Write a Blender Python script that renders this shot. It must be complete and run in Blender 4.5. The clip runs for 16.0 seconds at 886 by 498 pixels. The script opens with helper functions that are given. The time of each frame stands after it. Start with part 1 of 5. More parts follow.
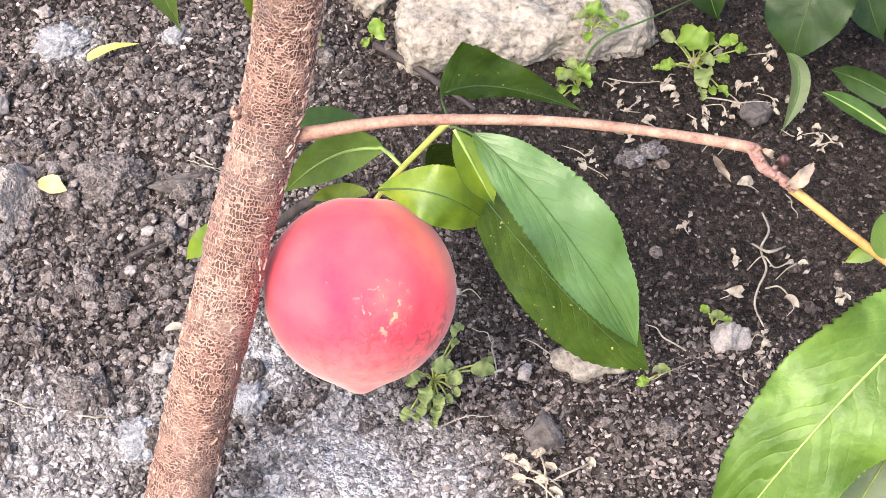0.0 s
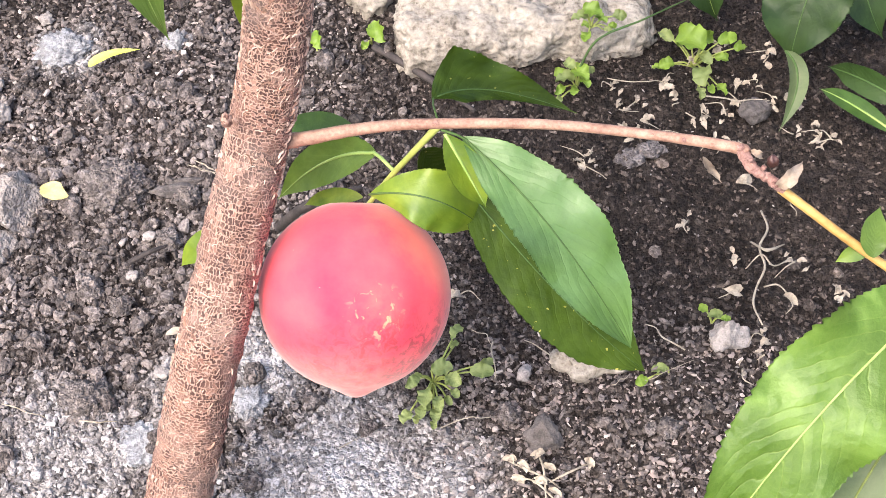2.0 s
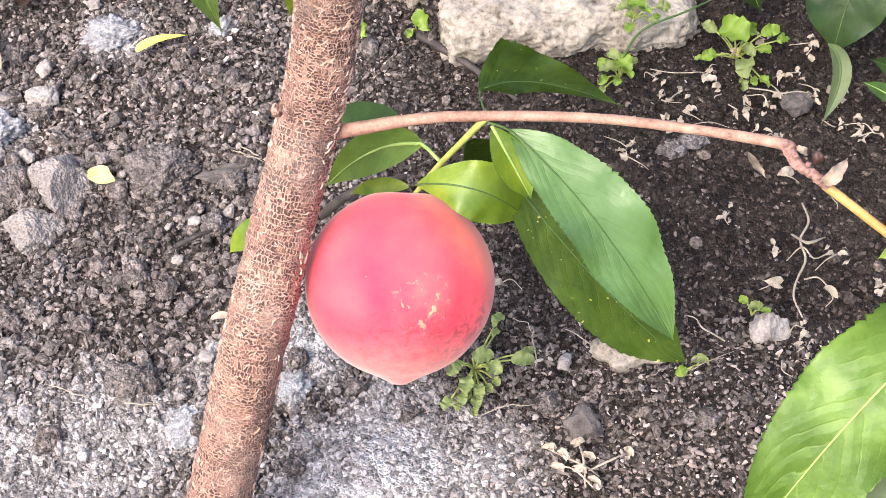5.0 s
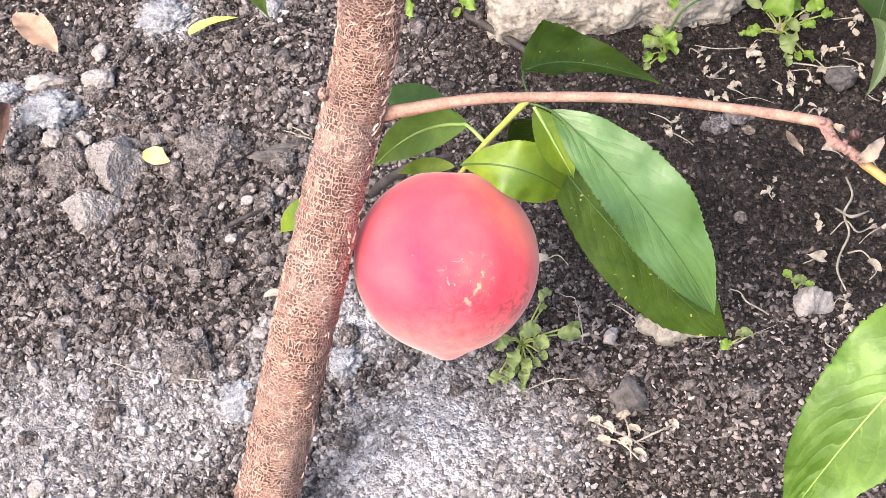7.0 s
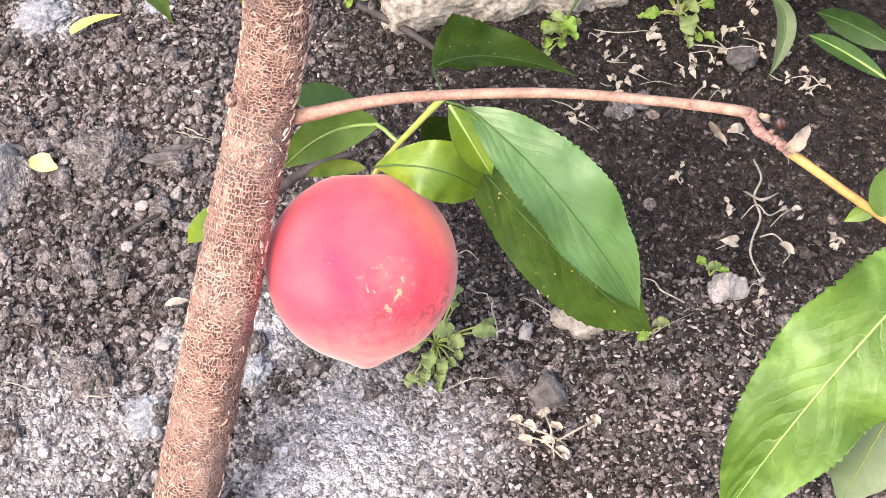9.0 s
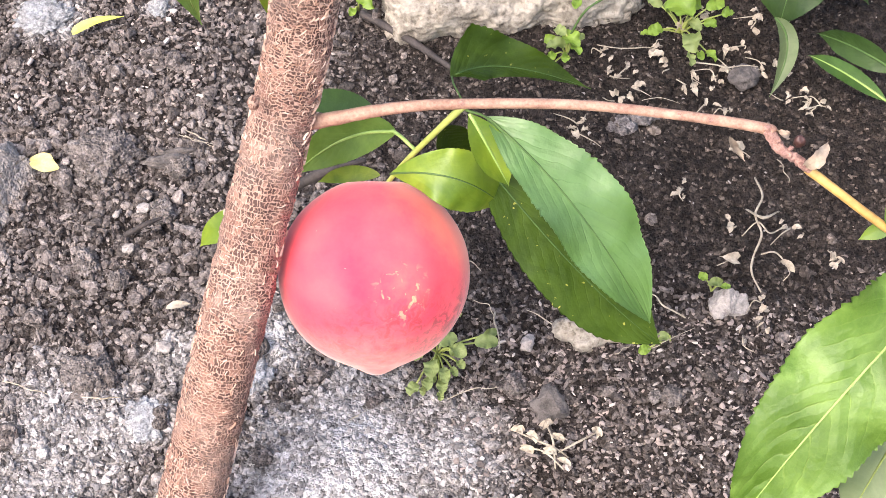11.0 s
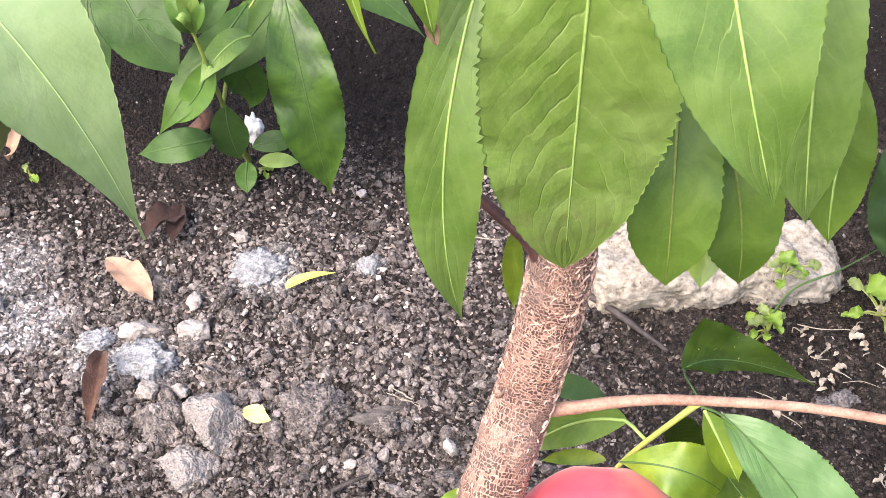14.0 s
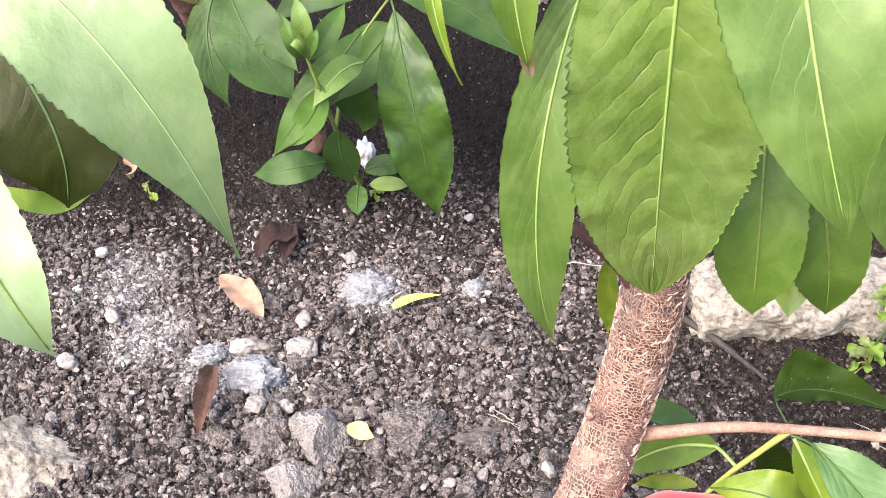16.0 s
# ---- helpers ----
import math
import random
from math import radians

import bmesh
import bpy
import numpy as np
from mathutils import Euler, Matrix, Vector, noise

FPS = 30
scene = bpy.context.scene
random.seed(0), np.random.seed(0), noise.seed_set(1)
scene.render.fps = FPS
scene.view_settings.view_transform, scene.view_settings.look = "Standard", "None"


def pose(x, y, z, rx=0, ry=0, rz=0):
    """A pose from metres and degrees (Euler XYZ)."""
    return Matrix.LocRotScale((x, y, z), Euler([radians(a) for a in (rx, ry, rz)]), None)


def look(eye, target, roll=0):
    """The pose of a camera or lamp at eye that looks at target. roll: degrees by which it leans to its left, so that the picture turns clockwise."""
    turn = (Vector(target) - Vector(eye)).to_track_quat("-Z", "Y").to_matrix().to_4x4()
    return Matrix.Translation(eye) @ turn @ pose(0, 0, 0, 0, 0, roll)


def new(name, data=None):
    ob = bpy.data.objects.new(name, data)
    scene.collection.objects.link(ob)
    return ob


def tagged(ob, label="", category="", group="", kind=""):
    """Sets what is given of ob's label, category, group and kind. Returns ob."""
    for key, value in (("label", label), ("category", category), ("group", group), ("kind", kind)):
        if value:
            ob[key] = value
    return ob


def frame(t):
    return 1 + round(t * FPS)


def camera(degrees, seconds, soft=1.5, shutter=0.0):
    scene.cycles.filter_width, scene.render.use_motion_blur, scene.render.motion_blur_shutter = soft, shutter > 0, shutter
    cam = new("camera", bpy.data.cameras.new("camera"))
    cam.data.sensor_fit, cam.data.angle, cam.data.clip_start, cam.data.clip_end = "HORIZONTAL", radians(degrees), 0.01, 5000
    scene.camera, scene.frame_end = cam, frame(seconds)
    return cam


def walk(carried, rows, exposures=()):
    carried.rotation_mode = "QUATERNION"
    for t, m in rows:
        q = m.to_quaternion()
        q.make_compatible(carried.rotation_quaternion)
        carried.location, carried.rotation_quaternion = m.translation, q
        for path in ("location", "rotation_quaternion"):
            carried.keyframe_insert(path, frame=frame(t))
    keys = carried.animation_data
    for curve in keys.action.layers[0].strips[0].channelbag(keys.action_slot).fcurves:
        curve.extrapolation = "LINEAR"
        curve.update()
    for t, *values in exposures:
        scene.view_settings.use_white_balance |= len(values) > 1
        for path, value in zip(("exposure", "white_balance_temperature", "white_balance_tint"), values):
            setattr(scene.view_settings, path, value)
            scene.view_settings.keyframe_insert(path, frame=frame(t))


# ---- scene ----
cam = camera(29.26, 16.0, soft=0.9)
walk(cam, [
    (0.0, pose(0.0069, 0.0044, 0.6181, 37.298, 2.622, -3.275)),
    (0.5, pose(0.0128, 0.0028, 0.6181, 37.280, 2.935, -3.354)),
    (1.0, pose(0.0108, 0.0006, 0.6214, 37.273, 3.213, -3.430)),
    (1.5, pose(0.0105, 0.0005, 0.6211, 37.207, 3.448, -3.435)),
    (2.0, pose(0.0179, 0.0046, 0.6210, 37.150, 3.641, -3.334)),
    (2.5, pose(0.0209, 0.0051, 0.6178, 36.966, 3.787, -3.187)),
    (3.0, pose(0.0087, 0.0038, 0.6208, 36.775, 3.866, -3.004)),
    (3.5, pose(0.0103, 0.0051, 0.6236, 36.645, 3.884, -2.796)),
    (6.0, pose(0.0137, -0.0010, 0.6347, 36.345, 4.788, -1.397)),
    (6.5, pose(0.0151, -0.0048, 0.6388, 36.031, 5.421, -1.014)),
    (7.0, pose(0.0192, -0.0021, 0.6417, 35.605, 5.946, -1.350)),
    (7.5, pose(0.0049, 0.0106, 0.6302, 35.022, 6.099, -2.389)),
    (8.0, pose(-0.0083, 0.0156, 0.6241, 34.492, 5.734, -3.774)),
    (8.5, pose(-0.0035, 0.0216, 0.6251, 34.192, 4.747, -5.099)),
    (9.0, pose(0.0007, 0.0200, 0.6326, 34.348, 3.570, -5.876)),
    (9.2, pose(-0.0003, 0.0181, 0.6322, 34.391, 3.215, -5.944)),
    (11.3, pose(-0.0221, 0.0189, 0.6338, 35.142, 1.393, -5.470)),
    (11.5, pose(-0.0209, 0.0173, 0.6340, 35.349, 1.346, -5.378)),
    (12.0, pose(-0.0191, 0.0146, 0.6328, 36.050, 1.279, -4.963)),
    (12.5, pose(-0.0237, 0.0160, 0.6381, 37.069, 1.458, -4.151)),
    (13.0, pose(-0.0405, 0.0202, 0.6509, 38.348, 1.751, -3.159)),
    (13.5, pose(-0.0555, 0.0266, 0.6571, 39.996, 2.063, -2.032)),
    (14.0, pose(-0.0657, 0.0332, 0.6678, 41.987, 2.489, -0.996)),
    (14.5, pose(-0.0691, 0.0331, 0.6800, 43.616, 2.924, -0.173)),
    (15.0, pose(-0.0653, 0.0296, 0.6873, 44.365, 3.422, 0.613)),
    (15.5, pose(-0.0619, 0.0218, 0.6850, 44.217, 3.983, 1.582)),
    (16.0, pose(-0.0558, 0.0220, 0.6796, 43.031, 4.682, 2.738)),
], [(0.0, 1.70, 6650, 13.5), (12.4, 1.70, 6650, 13.5), (13.4, 1.84, 6650, 13.5), (16.0, 1.84, 6650, 13.5)])

# ---- light ----
world = bpy.data.worlds.new("sky")
scene.world = world
world.use_nodes = True
wn = world.node_tree
sky = wn.nodes.new("ShaderNodeTexSky")
sky.sky_type = "NISHITA"
sky.sun_disc = False
sky.sun_elevation, sky.sun_rotation = radians(55), radians(-138)
sky.air_density, sky.dust_density, sky.ozone_density = 1.0, 4.0, 1.0
wn.nodes["Background"].inputs["Strength"].default_value = 0.15
wn.links.new(sky.outputs["Color"], wn.nodes["Background"].inputs["Color"])
sun = new("sun", bpy.data.lights.new("sun", "SUN"))
sun.data.energy, sun.data.angle, sun.data.color = 1.5, radians(50), (1.0, 0.95, 0.88)
sun.matrix_world = look((-2.0, -2.2, 4.2), (0, 0, 0))


# ---- materials ----
def mat(name):
    m = bpy.data.materials.new(name)
    m.use_nodes = True
    return m, m.node_tree, m.node_tree.nodes["Principled BSDF"]


def node(nt, kind, **inputs):
    n = nt.nodes.new(kind)
    for key, value in inputs.items():
        n.inputs[key.replace("_", " ")].default_value = value
    return n


def ramp(nt, source, stops):
    n = nt.nodes.new("ShaderNodeValToRGB")
    e = n.color_ramp.elements
    while len(e) < len(stops):
        e.new(0.5)
    for el, (p, c) in zip(e, stops):
        el.position, el.color = p, (*c, 1) if len(c) == 3 else c
    nt.links.new(source, n.inputs[0])
    return n.outputs[0]


def mix(nt, fac, a, b, blend="MIX"):
    n = nt.nodes.new("ShaderNodeMix")
    n.data_type, n.blend_type = "RGBA", blend
    for socket, v in ((n.inputs[0], fac), (n.inputs[6], a), (n.inputs[7], b)):
        if isinstance(v, bpy.types.NodeSocket):
            nt.links.new(v, socket)
        else:
            socket.default_value = v if socket == n.inputs[0] else (*v, 1)
    return n.outputs[2]


def calc(nt, op, a, b=0.0, c=0.0):
    n = nt.nodes.new("ShaderNodeMath")
    n.operation = op
    for socket, v in zip(n.inputs, (a, b, c)):
        if isinstance(v, bpy.types.NodeSocket):
            nt.links.new(v, socket)
        else:
            socket.default_value = v
    return n.outputs[0]


def noise_tex(nt, vec, scale, detail=4.0, rough=0.6, distort=0.0):
    n = node(nt, "ShaderNodeTexNoise", Scale=scale, Detail=detail, Roughness=rough, Distortion=distort)
    if vec is not None:
        nt.links.new(vec, n.inputs["Vector"])
    return n.outputs["Fac"]


def bump(nt, bsdf, height, strength, distance):
    n = node(nt, "ShaderNodeBump", Strength=strength, Distance=distance)
    nt.links.new(height, n.inputs["Height"])
    nt.links.new(n.outputs[0], bsdf.inputs["Normal"])


def object_vec(nt):
    return nt.nodes.new("ShaderNodeTexCoord").outputs["Object"]


def leaf_material(name, blade, light, vein, back=0.3, rough=0.42, spots=0.0, gloss=0.5, veins=0.4, count=12.0, edge=None, deep=0.0008):
    """A thin green blade: curved side veins from the UV (along, across), puckered mottling, light passing through."""
    m, nt, b = mat(name)
    uv = node(nt, "ShaderNodeUVMap").outputs[0]
    sep = nt.nodes.new("ShaderNodeSeparateXYZ")
    nt.links.new(uv, sep.inputs[0])
    v = object_vec(nt)
    across = calc(nt, "MULTIPLY", calc(nt, "ABSOLUTE", calc(nt, "SUBTRACT", sep.outputs[1], 0.5)), 2.0)
    wob = noise_tex(nt, uv, 5.0, 2.0)
    arc = calc(nt, "ADD", calc(nt, "MULTIPLY", across, 2.0), calc(nt, "MULTIPLY", calc(nt, "POWER", across, 2.0), 1.4))
    side = calc(nt, "MULTIPLY", calc(nt, "GREATER_THAN", sep.outputs[1], 0.5), 0.45)
    phase = calc(nt, "ADD", calc(nt, "SUBTRACT", calc(nt, "MULTIPLY", sep.outputs[0], count), arc), calc(nt, "ADD", side, calc(nt, "MULTIPLY", wob, 1.1)))
    tri = calc(nt, "ABSOLUTE", calc(nt, "SUBTRACT", calc(nt, "FRACT", phase), 0.5))
    line = calc(nt, "MAXIMUM", calc(nt, "SUBTRACT", 1.0, calc(nt, "MULTIPLY", tri, 15.0)), 0.0)
    fade = calc(nt, "MAXIMUM", calc(nt, "SUBTRACT", 0.95, across), 0.0)
    line = calc(nt, "MULTIPLY", line, calc(nt, "MULTIPLY", fade, ramp(nt, noise_tex(nt, uv, 9.0, 3.0), [(0.38, (0.12, 0.12, 0.12)), (0.62, (1, 1, 1))])))
    puck = calc(nt, "MULTIPLY", tri, calc(nt, "SUBTRACT", 1.1, across))
    tone = noise_tex(nt, v, 60.0, 6.0, 0.62, 0.8)
    net = node(nt, "ShaderNodeTexVoronoi", Scale=420.0)
    net.feature = "DISTANCE_TO_EDGE"
    nt.links.new(v, net.inputs["Vector"])
    cell = ramp(nt, net.outputs["Distance"], [(0.0, (1, 1, 1)), (0.10, (0, 0, 0))])
    rnd = nt.nodes.new("ShaderNodeObjectInfo").outputs["Random"]
    col = mix(nt, ramp(nt, tone, [(0.38, (0, 0, 0)), (0.62, (1, 1, 1))]), blade, light)
    wide = noise_tex(nt, v, 26.0, 3.0, 0.6, 0.5)
    col = mix(nt, ramp(nt, wide, [(0.38, (0.5, 0.5, 0.5)), (0.56, (0, 0, 0))]), col, [c * 0.66 for c in blade])
    col = mix(nt, calc(nt, "MULTIPLY", rnd, 0.25), col, light)
    col = mix(nt, calc(nt, "MULTIPLY", puck, 0.9 * veins), col, [c * 0.75 for c in blade])
    col = mix(nt, calc(nt, "MULTIPLY", cell, 0.06), col, vein)
    col = mix(nt, calc(nt, "MULTIPLY", line, veins), col, vein)
    if edge:
        rim = calc(nt, "MULTIPLY", ramp(nt, calc(nt, "ADD", across, calc(nt, "MULTIPLY", wide, 0.7)), [(1.00, (0, 0, 0)), (1.36, (1, 1, 1))]), ramp(nt, tone, [(0.40, (0.2, 0.2, 0.2)), (0.60, (1, 1, 1))]))
        col = mix(nt, calc(nt, "MULTIPLY", rim, 0.6), col, edge)
    if spots:
        sp = noise_tex(nt, v, 420.0, 2.0)
        col = mix(nt, ramp(nt, sp, [(0.69, (0, 0, 0)), (0.75, (spots, spots, spots))]), col, (0.45, 0.42, 0.10))
    nt.links.new(col, b.inputs["Base Color"])
    nt.links.new(ramp(nt, noise_tex(nt, v, 90.0, 4.0), [(0.3, (rough - 0.08,) * 3), (0.7, (rough + 0.1,) * 3)]), b.inputs["Roughness"])
    b.inputs["Specular IOR Level"].default_value = gloss
    fine = calc(nt, "ADD", calc(nt, "MULTIPLY", noise_tex(nt, v, 170.0, 4.0), 0.8), calc(nt, "ADD", calc(nt, "MULTIPLY", line, -0.5 * veins), calc(nt, "MULTIPLY", puck, 0.05 + 1.2 * veins)))
    fine = calc(nt, "ADD", fine, calc(nt, "MULTIPLY", noise_tex(nt, v, 55.0, 2.0, 0.5, 0.6), 1.5))
    bump(nt, b, fine, 0.65, deep)
    tr = node(nt, "ShaderNodeBsdfTranslucent")
    nt.links.new(mix(nt, 0.5, col, light), tr.inputs["Color"])
    ms = node(nt, "ShaderNodeMixShader", Fac=back)
    nt.links.new(b.outputs[0], ms.inputs[1])
    nt.links.new(tr.outputs[0], ms.inputs[2])
    nt.links.new(ms.outputs[0], nt.nodes["Material Output"].inputs["Surface"])
    return m


def plain(name, dark, light, scale=60.0, rough=0.8, relief=0.4, depth=0.001):
    m, nt, b = mat(name)
    v = object_vec(nt)
    big = noise_tex(nt, v, scale, 6.0, 0.65)
    small = noise_tex(nt, v, scale * 6, 4.0, 0.6)
    both = calc(nt, "ADD", calc(nt, "MULTIPLY", big, 0.65), calc(nt, "MULTIPLY", small, 0.35))
    nt.links.new(ramp(nt, both, [(0.36, dark), (0.64, light)]), b.inputs["Base Color"])
    b.inputs["Roughness"].default_value = rough
    bump(nt, b, both, relief, depth)
    return m


LEAF_MID = leaf_material("leaf_mid_green", (0.078, 0.148, 0.016), (0.142, 0.232, 0.036), (0.22, 0.33, 0.09), gloss=0.45, veins=0.2, count=9.0)
LEAF_GLOSSY = leaf_material("leaf_glossy_green", (0.080, 0.175, 0.034), (0.135, 0.250, 0.070), (0.040, 0.100, 0.016), back=0.22, rough=0.38, gloss=0.8, veins=0.5, count=8.5)
# lighter than LEAF_OLIVE: light missing on the broad hanging leaf, put into colour
LEAF_BRIGHTENED = leaf_material("leaf_green_brightened", (0.185, 0.305, 0.050), (0.325, 0.455, 0.128), (0.44, 0.56, 0.18), back=0.40, gloss=0.6, veins=0.75, count=13.0, deep=0.0013)
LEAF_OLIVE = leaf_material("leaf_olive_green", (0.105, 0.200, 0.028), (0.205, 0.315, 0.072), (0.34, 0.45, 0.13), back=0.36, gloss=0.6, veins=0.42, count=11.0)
LEAF_GREY = leaf_material("leaf_grey_green", (0.095, 0.135, 0.055), (0.17, 0.215, 0.10), (0.20, 0.25, 0.12), back=0.25, gloss=0.4, veins=0.12, count=8.0)
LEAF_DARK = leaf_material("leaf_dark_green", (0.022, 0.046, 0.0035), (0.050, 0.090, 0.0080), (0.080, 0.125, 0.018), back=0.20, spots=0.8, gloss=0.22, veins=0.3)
LEAF_BLUE = leaf_material("leaf_blue_green", (0.024, 0.062, 0.010), (0.050, 0.106, 0.019), (0.085, 0.15, 0.035), back=0.2, rough=0.5, gloss=0.35, veins=0.14, count=7.0)
LEAF_SHRUB = leaf_material("leaf_shrub_green", (0.046, 0.112, 0.014), (0.086, 0.172, 0.028), (0.12, 0.21, 0.05), back=0.26, rough=0.5, gloss=0.35, veins=0.14, count=7.0)
LEAF_BROAD = leaf_material("leaf_broad_green", (0.094, 0.188, 0.020), (0.180, 0.300, 0.055), (0.33, 0.45, 0.11), back=0.34, rough=0.46, gloss=0.5, veins=0.55, count=12.0, deep=0.0018)
LEAF_MOTTLED = leaf_material("leaf_mottled_green", (0.022, 0.058, 0.006), (0.070, 0.140, 0.018), (0.020, 0.046, 0.006), back=0.22, gloss=0.45, veins=0.3, count=9.0, edge=(0.30, 0.40, 0.05))
LEAF_YELLOW = leaf_material("leaf_yellow_green", (0.095, 0.190, 0.012), (0.265, 0.365, 0.032), (0.16, 0.25, 0.020), back=0.38, gloss=0.7, veins=0.14, count=6.0)
# whitish sky sheen of the near leaves, mixed into the blade colour
LEAF_SHEEN = leaf_material("leaf_pale_sky_sheen", (0.235, 0.350, 0.135), (0.320, 0.430, 0.200), (0.34, 0.45, 0.22), back=0.34, rough=0.36, gloss=0.9, veins=0.08)
# the pale leaf's shadow is put into this near-black olive
LEAF_SHADE = leaf_material("leaf_olive_in_shade", (0.014, 0.019, 0.0022), (0.026, 0.033, 0.004), (0.034, 0.045, 0.006), back=0.10, gloss=0.15, veins=0.2)
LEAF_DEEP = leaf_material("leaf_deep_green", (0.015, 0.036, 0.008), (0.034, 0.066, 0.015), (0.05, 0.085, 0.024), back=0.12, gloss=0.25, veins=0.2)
LEAF_BROWN = leaf_material("leaf_olive_brown", (0.065, 0.072, 0.018), (0.15, 0.14, 0.045), (0.20, 0.18, 0.07), back=0.15, gloss=0.3)
RIB_PALE = plain("midrib_pale_green", (0.20, 0.31, 0.065), (0.31, 0.43, 0.12), 90, 0.5, 0.2)
RIB_SOFT = plain("midrib_soft_green", (0.26, 0.38, 0.13), (0.34, 0.46, 0.19), 90, 0.45, 0.2)
RIB_STEM = plain("stem_olive_green", (0.10, 0.14, 0.02), (0.20, 0.25, 0.05), 120, 0.55, 0.3)
RIB_DARK = plain("midrib_dark_green", (0.032, 0.075, 0.014), (0.065, 0.125, 0.026), 90, 0.75, 0.2)
STEM_GREEN = plain("stem_yellow_green", (0.22, 0.27, 0.05), (0.36, 0.40, 0.11), 90, 0.5, 0.3)
STEM_YELLOW = plain("stem_yellow", (0.33, 0.175, 0.045), (0.47, 0.31, 0.095), 90, 0.45, 0.3)
TWIG = plain("twig_tan_bark", (0.19, 0.092, 0.062), (0.44, 0.275, 0.195), 140, 0.65, 0.8)
JOINT = plain("joint_bark", (0.13, 0.052, 0.042), (0.42, 0.25, 0.20), 330, 0.75, 0.9, 0.0012)
BRACT = plain("dry_bract", (0.24, 0.17, 0.12), (0.40, 0.325, 0.245), 150, 0.8, 0.3)
TWIG_RED = plain("twig_red_brown", (0.036, 0.015, 0.013), (0.085, 0.036, 0.029), 120, 0.5, 0.4)


def bark_material():
    """Flaking young bark: tan skin split into a ladder of short dark gaps between pale fibres, worn smooth in places."""
    m, nt, b = mat("bark_flaking_tan")
    v = object_vec(nt)
    uv = node(nt, "ShaderNodeUVMap").outputs[0]
    wob = node(nt, "ShaderNodeTexNoise", Scale=420.0, Detail=2.0)
    nt.links.new(v, wob.inputs["Vector"])
    mul = node(nt, "ShaderNodeVectorMath")
    mul.operation = "MULTIPLY_ADD"
    nt.links.new(wob.outputs["Color"], mul.inputs[0])
    mul.inputs[1].default_value = (0.0034, 0.0030, 0.0)
    nt.links.new(uv, mul.inputs[2])
    nets = []
    for wide, tall, shift in ((0.0021, 0.0013, 0.0), (0.0013, 0.0026, 0.4)):
        br = nt.nodes.new("ShaderNodeTexBrick")
        br.offset, br.squash = 0.37, 1.0
        for key, val in (("Scale", 1.0), ("Mortar Size", 0.00030), ("Mortar Smooth", 0.6), ("Brick Width", wide), ("Row Height", tall), ("Color1", (0, 0, 0, 1)), ("Color2", (1, 1, 1, 1)), ("Mortar", (0, 0, 0, 1))):
            br.inputs[key].default_value = val
        nt.links.new(mul.outputs[0], br.inputs["Vector"])
        s_ = nt.nodes.new("ShaderNodeSeparateColor")
        nt.links.new(br.outputs["Color"], s_.inputs[0])
        nets.append((br.outputs["Fac"], s_.outputs[0]))
    n2 = noise_tex(nt, v, 55.0, 6.0, 0.62)
    n3 = noise_tex(nt, v, 620.0, 2.0, 0.6)
    n4 = noise_tex(nt, v, 95.0, 4.0, 0.65)
    pick = ramp(nt, noise_tex(nt, v, 70.0, 2.0), [(0.47, (0, 0, 0)), (0.53, (1, 1, 1))])

    def blend(a, c):
        return calc(nt, "ADD", calc(nt, "MULTIPLY", a, calc(nt, "SUBTRACT", 1.0, pick)), calc(nt, "MULTIPLY", c, pick))

    ridge = blend(nets[0][0], nets[1][0])
    gap = ramp(nt, calc(nt, "ADD", blend(nets[0][1], nets[1][1]), calc(nt, "MULTIPLY", n3, 0.5)), [(0.36, (0, 0, 0)), (0.62, (1, 1, 1))])
    worn = ramp(nt, n4, [(0.46, (1, 1, 1)), (0.66, (0.15, 0.15, 0.15))])
    hole = calc(nt, "MULTIPLY", calc(nt, "MULTIPLY", gap, calc(nt, "SUBTRACT", 1.0, ridge)), worn)
    skin_ = ramp(nt, n2, [(0.36, (0.185, 0.085, 0.060)), (0.5, (0.305, 0.165, 0.120)), (0.64, (0.47, 0.295, 0.225))])
    skin_ = mix(nt, ramp(nt, n3, [(0.36, (0.5, 0.5, 0.5)), (0.58, (0, 0, 0))]), skin_, (0.18, 0.080, 0.058))
    col = mix(nt, calc(nt, "MULTIPLY", ridge, 0.45), skin_, (0.58, 0.40, 0.31))
    col = mix(nt, calc(nt, "MULTIPLY", hole, 0.92), col, (0.055, 0.022, 0.016))
    grey = ramp(nt, noise_tex(nt, v, 38.0, 3.0), [(0.52, (0, 0, 0)), (0.68, (0.4, 0.4, 0.4))])
    col = mix(nt, grey, col, (0.22, 0.165, 0.140))
    nt.links.new(col, b.inputs["Base Color"])
    b.inputs["Roughness"].default_value = 0.75
    bump(nt, b, calc(nt, "SUBTRACT", calc(nt, "ADD", calc(nt, "MULTIPLY", ridge, 0.6), calc(nt, "MULTIPLY", n3, 0.3)), hole), 1.0, 0.0010)
    return m


def peel_material():
    """Papery curls of outer bark, each a little different."""
    m, nt, b = mat("bark_peel")
    r = nt.nodes.new("ShaderNodeNewGeometry").outputs["Random Per Island"]
    n = noise_tex(nt, object_vec(nt), 90.0, 3.0)
    nt.links.new(ramp(nt, calc(nt, "ADD", calc(nt, "MULTIPLY", r, 0.7), calc(nt, "MULTIPLY", n, 0.4)), [(0.2, (0.30, 0.160, 0.110)), (0.55, (0.48, 0.315, 0.24)), (0.9, (0.63, 0.475, 0.385))]), b.inputs["Base Color"])
    b.inputs["Roughness"].default_value = 0.8
    return m


PEEL = peel_material()
BARK = bark_material()


